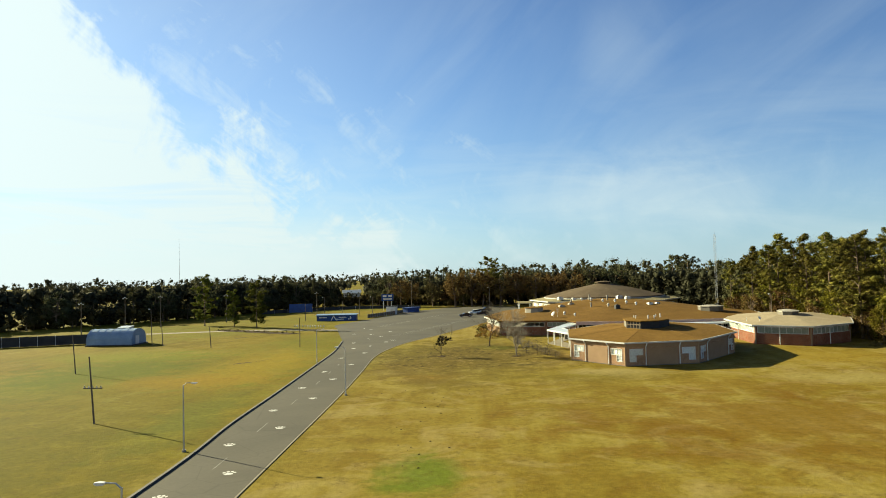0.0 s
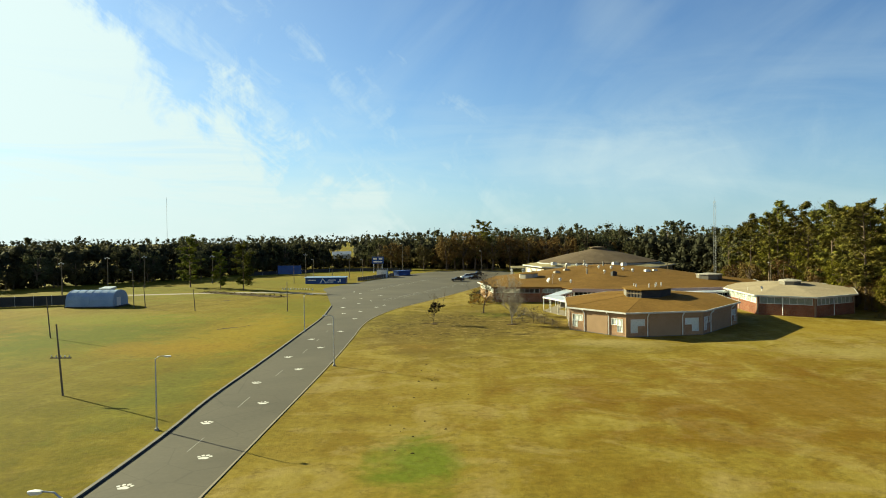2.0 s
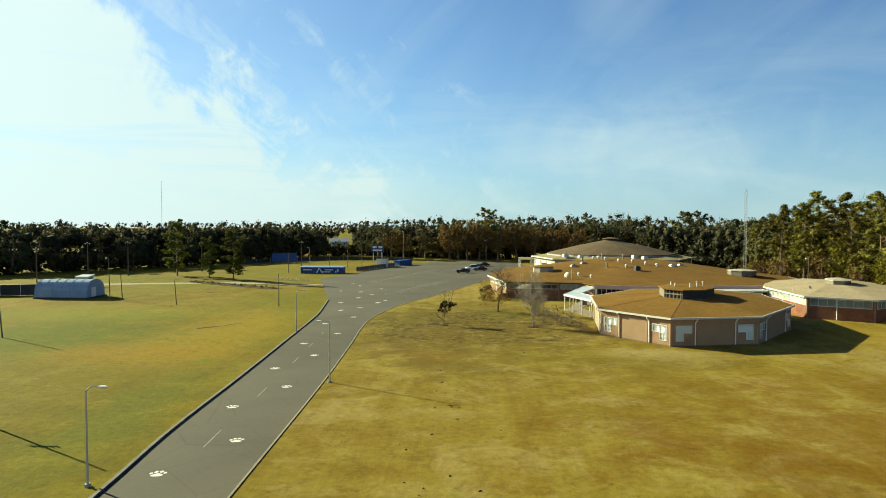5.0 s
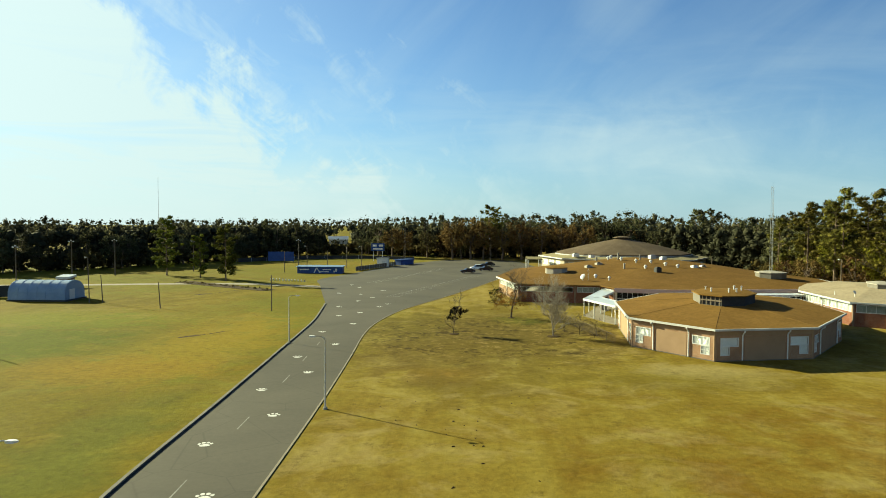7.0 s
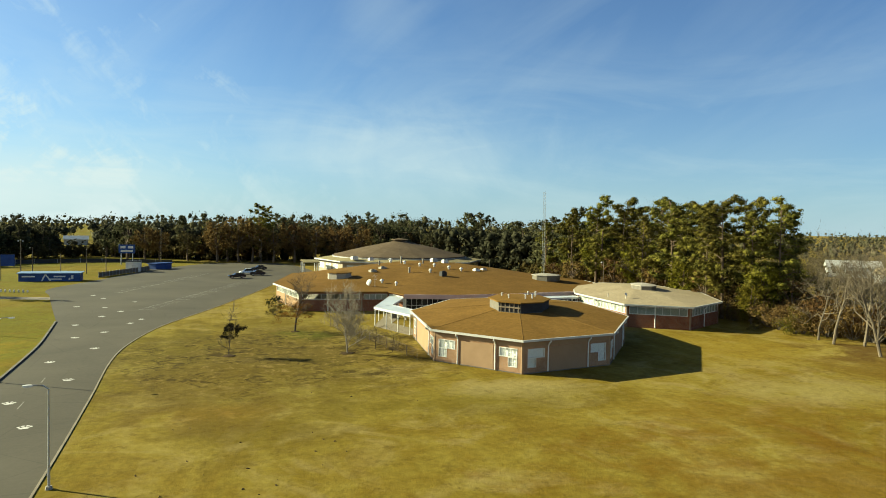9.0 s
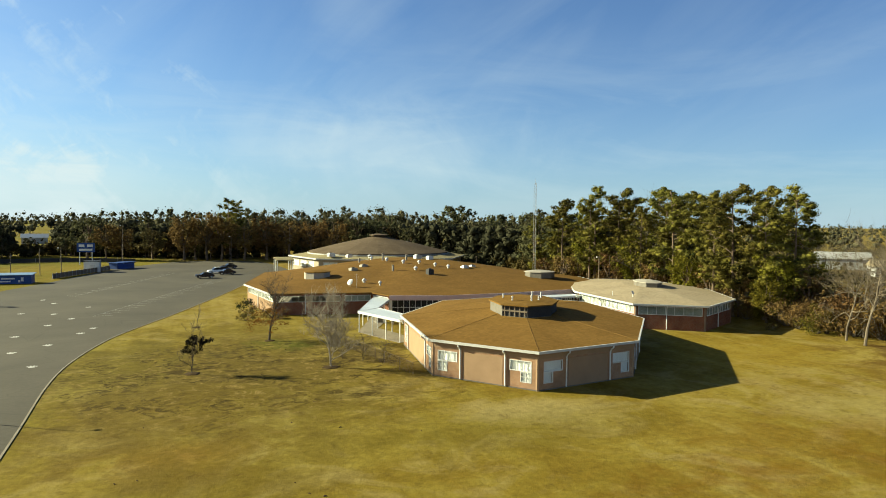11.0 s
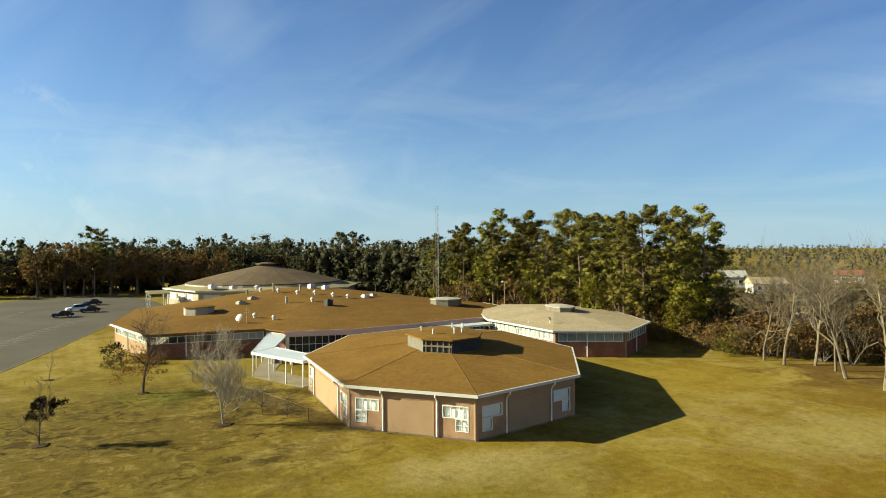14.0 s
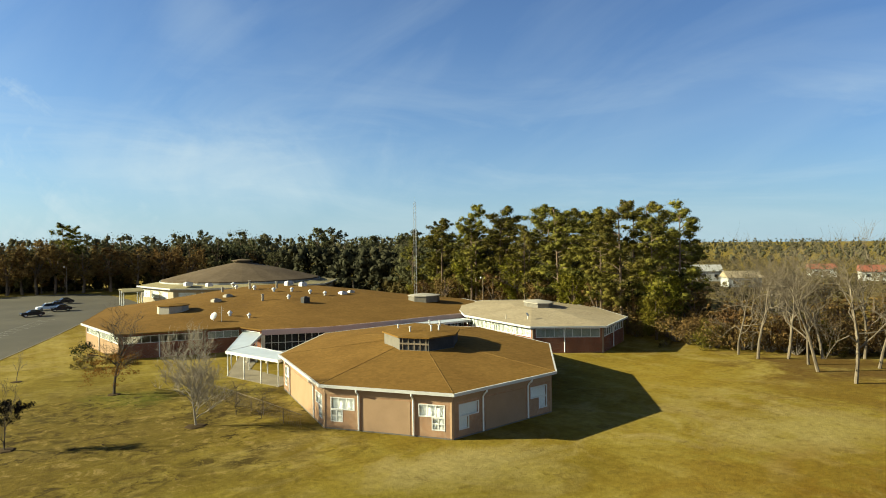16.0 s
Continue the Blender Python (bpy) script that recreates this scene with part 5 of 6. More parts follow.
def leaves(rs, centres, radii, per, size, squash=0.75, inner=0.55, order=0.8):
    """Many small tilted leaf sprays round the given centres."""
    c = np.repeat(np.asarray(centres, float), per, 0)
    r = np.repeat(np.asarray(radii, float), per)[:, None]
    n = len(c)
    d = rs.normal(size=(n, 3))
    d /= np.linalg.norm(d, axis=1)[:, None]
    p = c + d * r * rs.uniform(inner, 1.05, (n, 1)) * [1, 1, squash]
    nrm = d * order + rs.normal(size=(n, 3)) * 0.5 + [0, 0, 0.25]
    nrm /= np.linalg.norm(nrm, axis=1)[:, None]
    u = np.cross(nrm, rs.normal(size=(n, 3)))
    u /= np.linalg.norm(u, axis=1)[:, None]
    w = np.cross(nrm, u)
    s = size * rs.uniform(0.6, 1.35, (n, 1))
    k = rs.uniform(0.35, 0.8, (n, 1))
    v = np.stack([p - u * s, p + w * s * k * 0.9, p + u * s, p - w * s * k], 1).reshape(-1, 3)
    return v, np.arange(4 * n).reshape(-1, 4)


def cores(rs, centres, radii, squash=0.75):
    """Dense uneven hearts of leaf clumps, one small closed mesh each."""
    n = 2
    grid = [(i, j, k) for i in range(n) for j in range(n) for k in range(n) if 0 in (i, j, k) or n - 1 in (i, j, k)]
    index = {q: m for m, q in enumerate(grid)}
    unit = np.array([[2.0 * i / (n - 1) - 1 for i in q] for q in grid])
    unit /= np.linalg.norm(unit, axis=1)[:, None]
    quads = []
    for axis in range(3):
        for end in (0, n - 1):
            for i in range(n - 1):
                for j in range(n - 1):
                    ring = []
                    for di, dj in ((0, 0), (1, 0), (1, 1), (0, 1)):
                        q = [i + di, j + dj]
                        q.insert(axis, end)
                        ring.append(index[tuple(q)])
                    quads.append(ring if (end > 0) == (axis != 1) else ring[::-1])
    c, rad = np.asarray(centres, float), np.asarray(radii, float)
    m = len(c)
    spin = rs.normal(size=(m, 3, 3))
    spin, _ = np.linalg.qr(spin)
    shape = unit[None] * rs.uniform(0.7, 1.25, (m, len(grid), 1))
    v = np.einsum("mgi,mij->mgj", shape, spin) * rad[:, None, None] * [1, 1, squash] + c[:, None, :]
    f = np.asarray(quads)[None] + (np.arange(m) * len(grid))[:, None, None]
    return v.reshape(-1, 3), f.reshape(-1, 4)


def joined(*pieces):
    v, f, n = [], [], 0
    for a, b in pieces:
        v.append(a)
        f.append(b + n)
        n += len(a)
    return np.concatenate(v), np.concatenate(f)


def leaf_mesh(name, v, f, mat):
    me = bpy.data.meshes.new(name)
    n = len(f)
    me.vertices.add(len(v))
    me.vertices.foreach_set("co", v.astype(np.float32).ravel())
    me.loops.add(4 * n)
    me.loops.foreach_set("vertex_index", f.astype(np.int32).ravel())
    me.polygons.add(n)
    me.polygons.foreach_set("loop_start", np.arange(0, 4 * n, 4, dtype=np.int32))
    me.update(calc_edges=True)
    me.materials.append(mat)
    return me


def limb(b, rs, p, d, length, r, n=5, bend=0.15, steps=4):
    pts, radii = [Vector(p)], [r]
    d = Vector(d).normalized()
    for k in range(steps):
        d = (d + Vector(rs.normal(size=3)) * bend).normalized()
        pts.append(pts[-1] + d * length / steps)
        radii.append(r * (1 - 0.75 * (k + 1) / steps))
    b.tube(pts, radii, n, False)
    return pts, d


def conifer(seed, h, crown_from, spread, clumps, per, leaf, mat, name, label, shape=0.9, bark=None):
    """A pine: straight trunk, bare below, with uneven tufted boughs above."""
    rs = np.random.RandomState(seed)
    o = thing(name, label, "tree", (0, 0, 0))
    b = Build()
    lean = rs.normal(size=2) * 0.02 * h
    tp = [Vector((lean[0] * t * t, lean[1] * t * t, h * 0.96 * t)) for t in (0, 0.03, 0.25, 0.5, 0.75, 1)]
    r0 = 0.013 * h
    b.tube(tp, [r0 * 1.5, r0 * 1.05, r0 * 0.85, r0 * 0.65, r0 * 0.38, 0.03], 7)
    cs, rr = [], []
    lobes = rs.uniform(0.62, 1.25, 9)
    for i in range(clumps):
        t = (i + rs.uniform(0, 1)) / clumps
        z = h * (crown_from + (0.985 - crown_from) * t)
        a = rs.uniform(0, 2 * math.pi)
        prof = spread * h * (0.45 + 0.55 * math.sin(math.pi * min(1.0, 0.12 + 0.8 * t)) ** shape) * (1.0 if t < 0.8 else 1.0 - 2.6 * (t - 0.8))
        prof *= lobes[int(a * 1.43 + t * 5) % 9]
        s = Vector((lean[0] * t, lean[1] * t, z - 0.03 * h))
        tip = Vector((s.x + prof * math.cos(a), s.y + prof * math.sin(a), z + rs.uniform(-0.01, 0.035) * h))
        b.tube([s, s.lerp(tip, 0.5) + Vector((0, 0, 0.01 * h)), tip], [0.004 * h, 0.003 * h, 0.001 * h], 4, False)
        for q in (0.42, 0.72, 0.98):
            p = s.lerp(tip, q * rs.uniform(0.9, 1.1)) + Vector(rs.normal(size=3)) * 0.012 * h
            cs.append(tuple(p))
            rr.append(rs.uniform(0.040, 0.078) * h * (1.15 - 0.35 * t) * (1.1 - 0.3 * q))
    part("trunk", b, bark or BARK, o)
    v, f = joined(leaves(rs, cs, rr, per, leaf, 0.62, 0.58, 1.0), cores(rs, cs, [0.60 * q for q in rr], 0.6))
    new_ob = new("crown", leaf_mesh("crown", v, f, mat))
    new_ob.parent = o
    return o


def broadleaf(seed, h, spread, clumps, per, leaf, mat, name, label, low=0.2, bark=None):
    """A broad rounded tree in leaf."""
    rs = np.random.RandomState(seed)
    o = thing(name, label, "tree", (0, 0, 0))
    b = Build()
    b.tube([(0, 0, 0), (0.02 * h, 0, h * 0.2), (0, 0.02 * h, h * 0.5), (0, 0, h * 0.8)], [0.026 * h, 0.02 * h, 0.013 * h, 0.004 * h], 7)
    cs, rr = [], []
    for i in range(clumps):
        a, e = rs.uniform(0, 2 * math.pi), rs.uniform(-0.85, 0.8)
        q = rs.uniform(0.3, 1.0) ** 0.5
        rad = spread * h * q * math.sqrt(1 - e * e * 0.8) * rs.uniform(0.8, 1.15)
        z = h * (low + (0.95 - low) * (0.5 + 0.5 * e * q))
        cs.append((rad * math.cos(a), rad * math.sin(a), z))
        rr.append(rs.uniform(0.075, 0.135) * h)
        if i % 4 == 0:
            b.tube([(0, 0, h * 0.3), (cs[-1][0] * 0.5, cs[-1][1] * 0.5, z * 0.7 + h * 0.1), cs[-1]], [0.009 * h, 0.006 * h, 0.002 * h], 4, False)
    part("trunk", b, bark or BARK, o)
    v, f = joined(leaves(rs, cs, rr, per, leaf, 0.85, 0.36), cores(rs, cs, [0.34 * q for q in rr], 0.85))
    new_ob = new("crown", leaf_mesh("crown", v, f, mat))
    new_ob.parent = o
    return o


def bare_tree(seed, h, bark, name, label, levels=4, spread=0.5, first=0.3, kids=(6, 5, 4, 3), twig=0.007, up=0.25, r=0.022, straight=0.06, gnarl=0.2):
    """A leafless tree: trunk, forking limbs and fine twigs."""
    rs = np.random.RandomState(seed)
    o = thing(name, label, "tree", (0, 0, 0))
    trunk, crown = Build(), Build()

    def grow(b, p, d, length, rad, level):
        pts, dd = limb(b, rs, p, d, length, rad, 7 if level == 0 else (5 if level == 1 else 3), straight if level == 0 else (gnarl if level == 1 else 0.22), 5 if level < 2 else 3)
        if level >= levels:
            return
        for k in range(kids[level]):
            t = first + (1 - first) * (k + rs.uniform(0.2, 0.9)) / kids[level] if level == 0 else rs.uniform(0.3, 1.0)
            i = min(int(t * (len(pts) - 1)), len(pts) - 2)
            q = pts[i].lerp(pts[i + 1], t * (len(pts) - 1) - i)
            a = rs.uniform(0, 2 * math.pi)
            side = Vector((math.cos(a), math.sin(a), 0.2))
            nd = (dd * (1 - spread) + side * spread + Vector((0, 0, up))).normalized()
            rr = max(rad * (1 - 0.7 * t) * 0.62, twig)
            grow(crown, q, nd, length * rs.uniform(0.42, 0.66), rr, level + 1)
    grow(trunk, (0, 0, 0), (rs.normal() * 0.05, rs.normal() * 0.05, 1), h * 0.8, r * h, 0)
    part("trunk", trunk, bark, o)
    part("crown", crown, bark, o)
    return o


def bush(seed, h, w, clumps, per, leaf, mat, name, label):
    rs = np.random.RandomState(seed)
    o = thing(name, label, "shrub", (0, 0, 0))
    b = Build()
    cs, rr = [], []
    for i in range(clumps):
        a, q = rs.uniform(0, 2 * math.pi), rs.uniform(0, 1) ** 0.5
        z = h * rs.uniform(0.15, 0.9) * (1.05 - 0.4 * q)
        cs.append((w * q * math.cos(a), w * q * math.sin(a), z))
        rr.append(rs.uniform(0.14, 0.26) * h)
        b.tube([(0.1 * cs[-1][0], 0.1 * cs[-1][1], 0), (cs[-1][0] * 0.6, cs[-1][1] * 0.6, z * 0.6), cs[-1]], [0.03, 0.02, 0.01], 4, False)
    part("stem", b, BARK_GREY, o)
    v, f = leaves(rs, cs, rr, per, leaf, 0.9)
    v[:, 2] = np.maximum(v[:, 2], 0.02)
    new_ob = new("foliage", leaf_mesh("foliage", v, f, mat))
    new_ob.parent = o
    return o


LAB_P = "tall loblolly pine with bare lower trunk and tufted crown"
LAB_D = "dense dark evergreen at the edge of the woods"
LAB_B = "brown-leaved autumn tree in the woods"
LAB_Y = "yellow-green leafy tree at the wood's edge"
LAB_G = "leafless grey tree in the woods"
protos = {
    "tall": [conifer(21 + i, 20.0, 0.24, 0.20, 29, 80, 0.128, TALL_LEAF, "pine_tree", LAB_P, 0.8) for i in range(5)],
    "edge": [broadleaf(41 + i, 15.0, 0.24, 60, 110, 0.17, EDGE_LEAF, "leafy_tree", LAB_Y, 0.05) for i in range(2)],
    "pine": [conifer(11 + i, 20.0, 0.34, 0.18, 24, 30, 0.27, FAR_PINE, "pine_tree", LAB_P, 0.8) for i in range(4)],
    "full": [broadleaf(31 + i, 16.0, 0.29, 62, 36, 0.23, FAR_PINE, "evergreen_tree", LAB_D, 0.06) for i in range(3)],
    "brown": [broadleaf(51 + i, 14.0, 0.30, 56, 36, 0.23, FAR_BROWN, "autumn_tree", LAB_B) for i in range(2)],
    "dull": [broadleaf(71 + i, 13.0, 0.28, 54, 32, 0.23, FAR_DULL, "winter_tree", "dull olive-brown tree in winter leaf", 0.15) for i in range(2)],
    "mix": [broadleaf(45 + i, 13.0, 0.27, 54, 33, 0.18, SCRUB_LEAF, "winter_tree", "dull brown scrubby tree in winter leaf", 0.04) for i in range(2)],
    "bare": [bare_tree(81 + i, 14.0, BARK_GREY, "bare_tree", LAB_G, 3, 0.5, 0.25, (9, 6, 5), 0.012, 0.25, 0.014) for i in range(3)],
    "scrub": [bush(91 + i, 3.6, 2.2, 24, 46, 0.12, SCRUB_LEAF, "scrub_bush", "brown winter scrub at the wood's edge") for i in range(2)],
    "scrubg": [bush(95 + i, 4.2, 2.0, 26, 100, 0.10, OLIVE_LEAF, "green_bush", "olive green bush at the wood's edge") for i in range(1)],
}
HEIGHT = {"tall": 20, "edge": 15, "mix": 13, "pine": 20, "full": 16, "brown": 14, "dull": 13, "bare": 14, "scrub": 3.6, "scrubg": 4.2}
used = {id(p): False for ps in protos.values() for p in ps}
trng = random.Random(17)


def plant(kind, x, y, h, label="", group="", which=None):
    src = protos[kind][which if which is not None else trng.randrange(len(protos[kind]))]
    s = h / HEIGHT[kind]
    m = Matrix.Translation((x, y, 0)) @ Matrix.Rotation(trng.uniform(0, 6.28), 4, "Z") @ Matrix.Diagonal((s * trng.uniform(0.9, 1.15), s * trng.uniform(0.9, 1.15), s, 1))
    if not used[id(src)]:
        used[id(src)] = True
        src.matrix_basis = m
        ob = src
    else:
        sc = src.scale.copy()
        ob = copy_thing(src, m @ Matrix.Diagonal((1 / sc.x, 1 / sc.y, 1 / sc.z, 1)))
    if label:
        tagged(ob, label)
    if group:
        tagged(ob, group=group)
    return ob


def in_gap(x, y):
    """The gap in the woods through which a far field shows."""
    return y > 300 and -12.2 < math.degrees(math.atan2(x - 1.0, y - 25.0)) < -9.9


def belt(line, depth, rows, gap, kinds, h0, h1, scrub=(2.5, 5.0)):
    """A strip of wood: rows of mixed trees behind a front line (its depth to the right of its run)."""
    P = [V2(p) for p in line]
    for i in range(len(P) - 1):
        d = P[i + 1] - P[i]
        L = d.length
        n = Vector((d.y, -d.x)) / L
        for r in range(rows):
            k = max(1, int(L / gap))
            for j in range(k):
                p = P[i] + d * ((j + trng.uniform(0, 1)) / k) + n * (depth * (r + trng.uniform(0, 0.8)) / rows)
                kd = trng.choice(kinds)
                h = trng.uniform(h0, h1) * (0.72 if kd in ("brown", "dull", "bare", "mix", "edge") else 1.0) * (1.0 + 0.06 * r)
                if kd in ("scrub", "scrubg"):
                    h = trng.uniform(*scrub)
                if in_gap(p.x, p.y):
                    kd, h = "dull", trng.uniform(3.5, 5.0)
                plant(kd, p.x, p.y, h, group="woodland trees")


# woods behind the pale pavilion
for x, y, h, k in ((83, 133, 19, "tall"), (80.5, 137, 21.5, "tall"), (86, 130, 21, "tall"), (88, 138, 22, "tall"), (84, 131, 12, "edge"), (80.5, 130, 8, "edge"),
                   (92, 145, 22.5, "tall"), (90, 152, 20, "tall"), (94, 160, 22, "tall"), (90, 166, 23, "tall"), (87, 172, 14, "edge"), (93, 172, 22, "tall"), (89, 180, 23.5, "tall"),
                   (86, 186, 24, "tall"), (88, 192, 15, "edge"), (83, 196, 21, "tall"), (86, 203, 19, "tall"), (81, 207, 17, "tall"), (78, 200, 6, "edge"), (82, 143, 20, "tall"), (86, 149, 21.5, "tall"), (85, 157, 22, "tall"), (88, 161, 20, "tall"), (84, 166, 18, "tall"), (86, 177, 21, "tall"), (82, 182, 20, "tall"), (92, 200, 20, "tall"), (89, 208, 19, "tall"), (86, 134.5, 12, "edge"), (84, 152, 11, "edge"), (84, 162, 9, "mix"), (82, 174, 10, "mix"), (80, 190, 9, "mix"), (78, 196, 8, "mix"), (84, 146, 9, "mix"), (95, 155, 21, "tall"), (97, 168, 22, "tall"), (95, 186, 21, "tall"), (91, 141, 9, "mix"), (88, 147, 8, "mix"), (92, 176, 9, "mix"), (87, 128, 9, "mix"), (90, 131, 16, "tall"), (84, 190, 9, "mix"), (88, 160, 16.5, "bare"), (86, 168, 16, "bare"), (100, 140, 13.5, "bare"), (95, 133, 11.5, "bare")):
    plant(k, x, y, h, group="woodland trees")
belt([(95, 150), (99, 160), (98, 178), (92, 205)], 16, 1, 6.0, ["tall", "tall", "mix"], 17, 22)
belt([(79, 132), (88, 158), (83, 186), (78, 206)], 4, 1, 4.0, ["scrub", "mix", "scrub"], 7, 10)
belt([(86, 208), (92, 240), (86, 268), (72, 296)], 20, 2, 7.0, ["full", "pine", "full", "brown"], 16, 21)
belt([(74, 298), (50, 306), (26, 314), (-2, 318), (-24, 330)], 26, 2, 8.0, ["full", "pine", "full", "brown", "brown"], 17, 22.5)
for x, y, h, k in ((9, 312, 23.5, "tall"), (12, 318, 22, "tall"), (-33, 316, 15, "brown"), (-28, 318, 13, "brown"), (-7, 311, 18, "brown"), (1, 309, 19, "brown"), (6, 310, 20, "brown"), (-3, 314, 18, "dull"), (14, 309, 17, "brown"), (22, 308, 18, "brown"), (-18, 320, 14, "dull"), (-40, 322, 19, "full"), (30, 306, 17, "brown"), (38, 304, 16, "brown"), (46, 302, 17, "brown")):
    plant(k, x, y, h, group="woodland trees")
belt([(-24, 334), (-56, 352), (-84, 318), (-96, 282), (-112, 246), (-132, 222), (-160, 196), (-200, 160)], 20, 2, 8.0, ["full", "full", "full", "pine", "dull"], 12.5, 16.8)
belt([(-24, 330), (-56, 349), (-82, 316), (-94, 281), (-110, 245), (-130, 221), (-158, 195), (-198, 159)], 6, 1, 5.0, ["full", "full", "dull"], 8, 12)
belt([(72, 294), (50, 303), (26, 310), (-2, 314), (-24, 326)], 6, 1, 6.0, ["dull", "brown", "brown"], 8, 12)

# right-hand edge: scrub and pale leafless trees
belt([(127, 74), (105, 93), (89, 105), (82.5, 112.5), (79.5, 120), (79.5, 128.5)], 5, 2, 2.3, ["scrub", "scrub", "scrub", "scrubg"], 7, 9.5, (3.4, 6.4))
belt([(125, 79), (104, 98), (90, 109), (83.5, 117), (82, 126)], 9, 2, 3.8, ["mix", "mix", "bare", "bare"], 7, 11)
belt([(140, 66), (110, 98), (92, 112), (86, 122)], 24, 2, 6.5, ["bare", "mix", "bare", "mix", "scrub"], 10, 13)
PALE = "pale-barked leafless tree standing at the lawn's edge"
big_bare = [bare_tree(201 + i, 14.0, BARK_PALE, "pale_bare_tree", PALE, 3, 0.42, 0.26, (9, 6, 6), 0.010, 0.36, 0.0155, 0.12, 0.42) for i in range(4)]
for i, (x, y, h) in enumerate(((77.6, 111.6, 11.8), (80.6, 109.4, 12.2), (75.6, 103.0, 12.2), (72.6, 97.4, 12.6), (83, 100, 11.5), (79.0, 106.0, 10.0), (84, 107, 11.5), (78.6, 115.0, 9.5), (83, 116, 11), (86, 112, 11.5), (88, 104, 12), (89, 97, 12))):
    m = Matrix.Translation((x, y, 0)) @ Matrix.Rotation(i * 1.3, 4, "Z") @ Matrix.Scale(h / 12.8, 4)
    if i < 4:
        big_bare[i].matrix_basis = m
        tagged(big_bare[i], group="pale bare trees")
    else:
        s = big_bare[i % 4].scale.copy()
        tagged(copy_thing(big_bare[i % 4], m @ Matrix.Diagonal((1 / s.x, 1 / s.y, 1 / s.z, 1))), group="pale bare trees")

# trees on the lawn
ob = bare_tree(301, 7.3, BARK_DARK, "lawn_tree", "small dark-barked tree with a few brown leaves on the lawn", 3, 0.62, 0.28, (12, 8, 7), 0.012, 0.2, 0.021)
ob.location = (7.0, 137.0, 0)
rs = np.random.RandomState(5)
cs = [(1.35 * math.cos(a) * q - 0.4, 1.35 * math.sin(a) * q, z - 0.25 * q) for a, q, z in zip(rs.uniform(0, 6.28, 90), rs.uniform(0.4, 2.3, 90), rs.uniform(2.0, 4.8, 90))]
v, f = leaves(rs, cs, [0.42] * 90, 26, 0.075, 0.6)
lf = new("foliage", leaf_mesh("foliage", v, f, BROWN_LEAF))
lf.parent = ob
ob = bare_tree(322, 5.9, BARK_TWIG, "lawn_tree", "small leafless tree with upright pale branches on the lawn", 3, 0.58, 0.10, (24, 11, 9), 0.012, 0.38, 0.016)
ob.location = (11.6, 119.8, 0)
ob = bare_tree(333, 3.9, BARK_DARK, "ornamental_tree", "small thin-stemmed tree with a dark ragged leaf clump", 3, 0.5, 0.06, (12, 6, 4), 0.009, 0.5, 0.014)
ob.location = (-1.9, 121.0, 0)
cs = [(0.35 + x + 0.35 * (z - 2.9), 0.3 * y, z) for x, y, z in zip(rs.uniform(-0.85, 0.75, 30), rs.normal(size=30), rs.uniform(2.1, 3.8, 30))]
cs += [(1.1 + 0.25 * k, 0.1 * k, 3.05 + 0.05 * k) for k in range(4)]
v, f = leaves(rs, cs, [0.30] * 34, 60, 0.075, 0.9, 0.3)
lf = new("foliage", leaf_mesh("foliage", v, f, WITHERED_LEAF))
lf.parent = ob
ob = bare_tree(344, 3.2, BARK_GREY, "sapling", "thin leafless sapling on the lawn", 2, 0.45, 0.3, (8, 5), 0.008, 0.4, 0.014)
ob.location = (-1.6, 150.5, 0)
for i, (x, y, s) in enumerate(((6.0, 160.5, 1.5), (5.2, 155.0, 1.1), (9, 156.4, 0.9))):
    ob = bush(400 + i, 2.0 * s, 1.2 * s, 12, 36, 0.14, DULL_LEAF if i else DARK_LEAF, "shrub", "clipped shrub against the brick wall")
    ob.location = (x, y, 0)
for i, (x, y) in enumerate(((75.6, 124.6), (77.2, 125.6), (78.6, 126.6))):
    ob = bush(410 + i, 1.0, 0.8, 10, 34, 0.12, DULL_LEAF, "shrub", "pale dry shrub at the pavilion corner")
    ob.location = (x, y, 0)
# mulch rings at the tree feet, twiggy brush beside the pavilion, litter clods in the grass
rng = random.Random(12)
for x, y, r in ((7.0, 137.0, 0.7), (11.6, 119.8, 0.9), (-1.9, 121.0, 0.8), (-1.6, 150.5, 0.6)):
    pts = [(x + r * rng.uniform(0.8, 1.2) * math.cos(t), y + r * rng.uniform(0.8, 1.2) * math.sin(t)) for t in (2 * math.pi * k / 14 for k in range(14))]
    b = Build().rings([[(p[0], p[1], 0.0) for p in pts], [(x + (p[0] - x) * 0.8, y + (p[1] - y) * 0.8, 0.07) for p in pts], [(x + (p[0] - x) * 0.25, y + (p[1] - y) * 0.25, 0.10) for p in pts]])
    single("mulch_ring", b, SOIL, "low ring of dark mulch round a tree foot", "mulch", "structure")
for i, (x, y, s) in enumerate(((15.4, 121.6, 1.3), (17.0, 119.2, 1.0), (13.6, 123.6, 1.0))):
    ob = bare_tree(360 + i, 2.6 * s, BARK_DARK, "brush_pile", "low leafless brush tangled beside the chain-link fence", 2, 0.8, 0.05, (16, 9), 0.010, 0.15, 0.012)
    tagged(ob, category="brush")
    ob.location = (x, y, 0)
cl = Build()
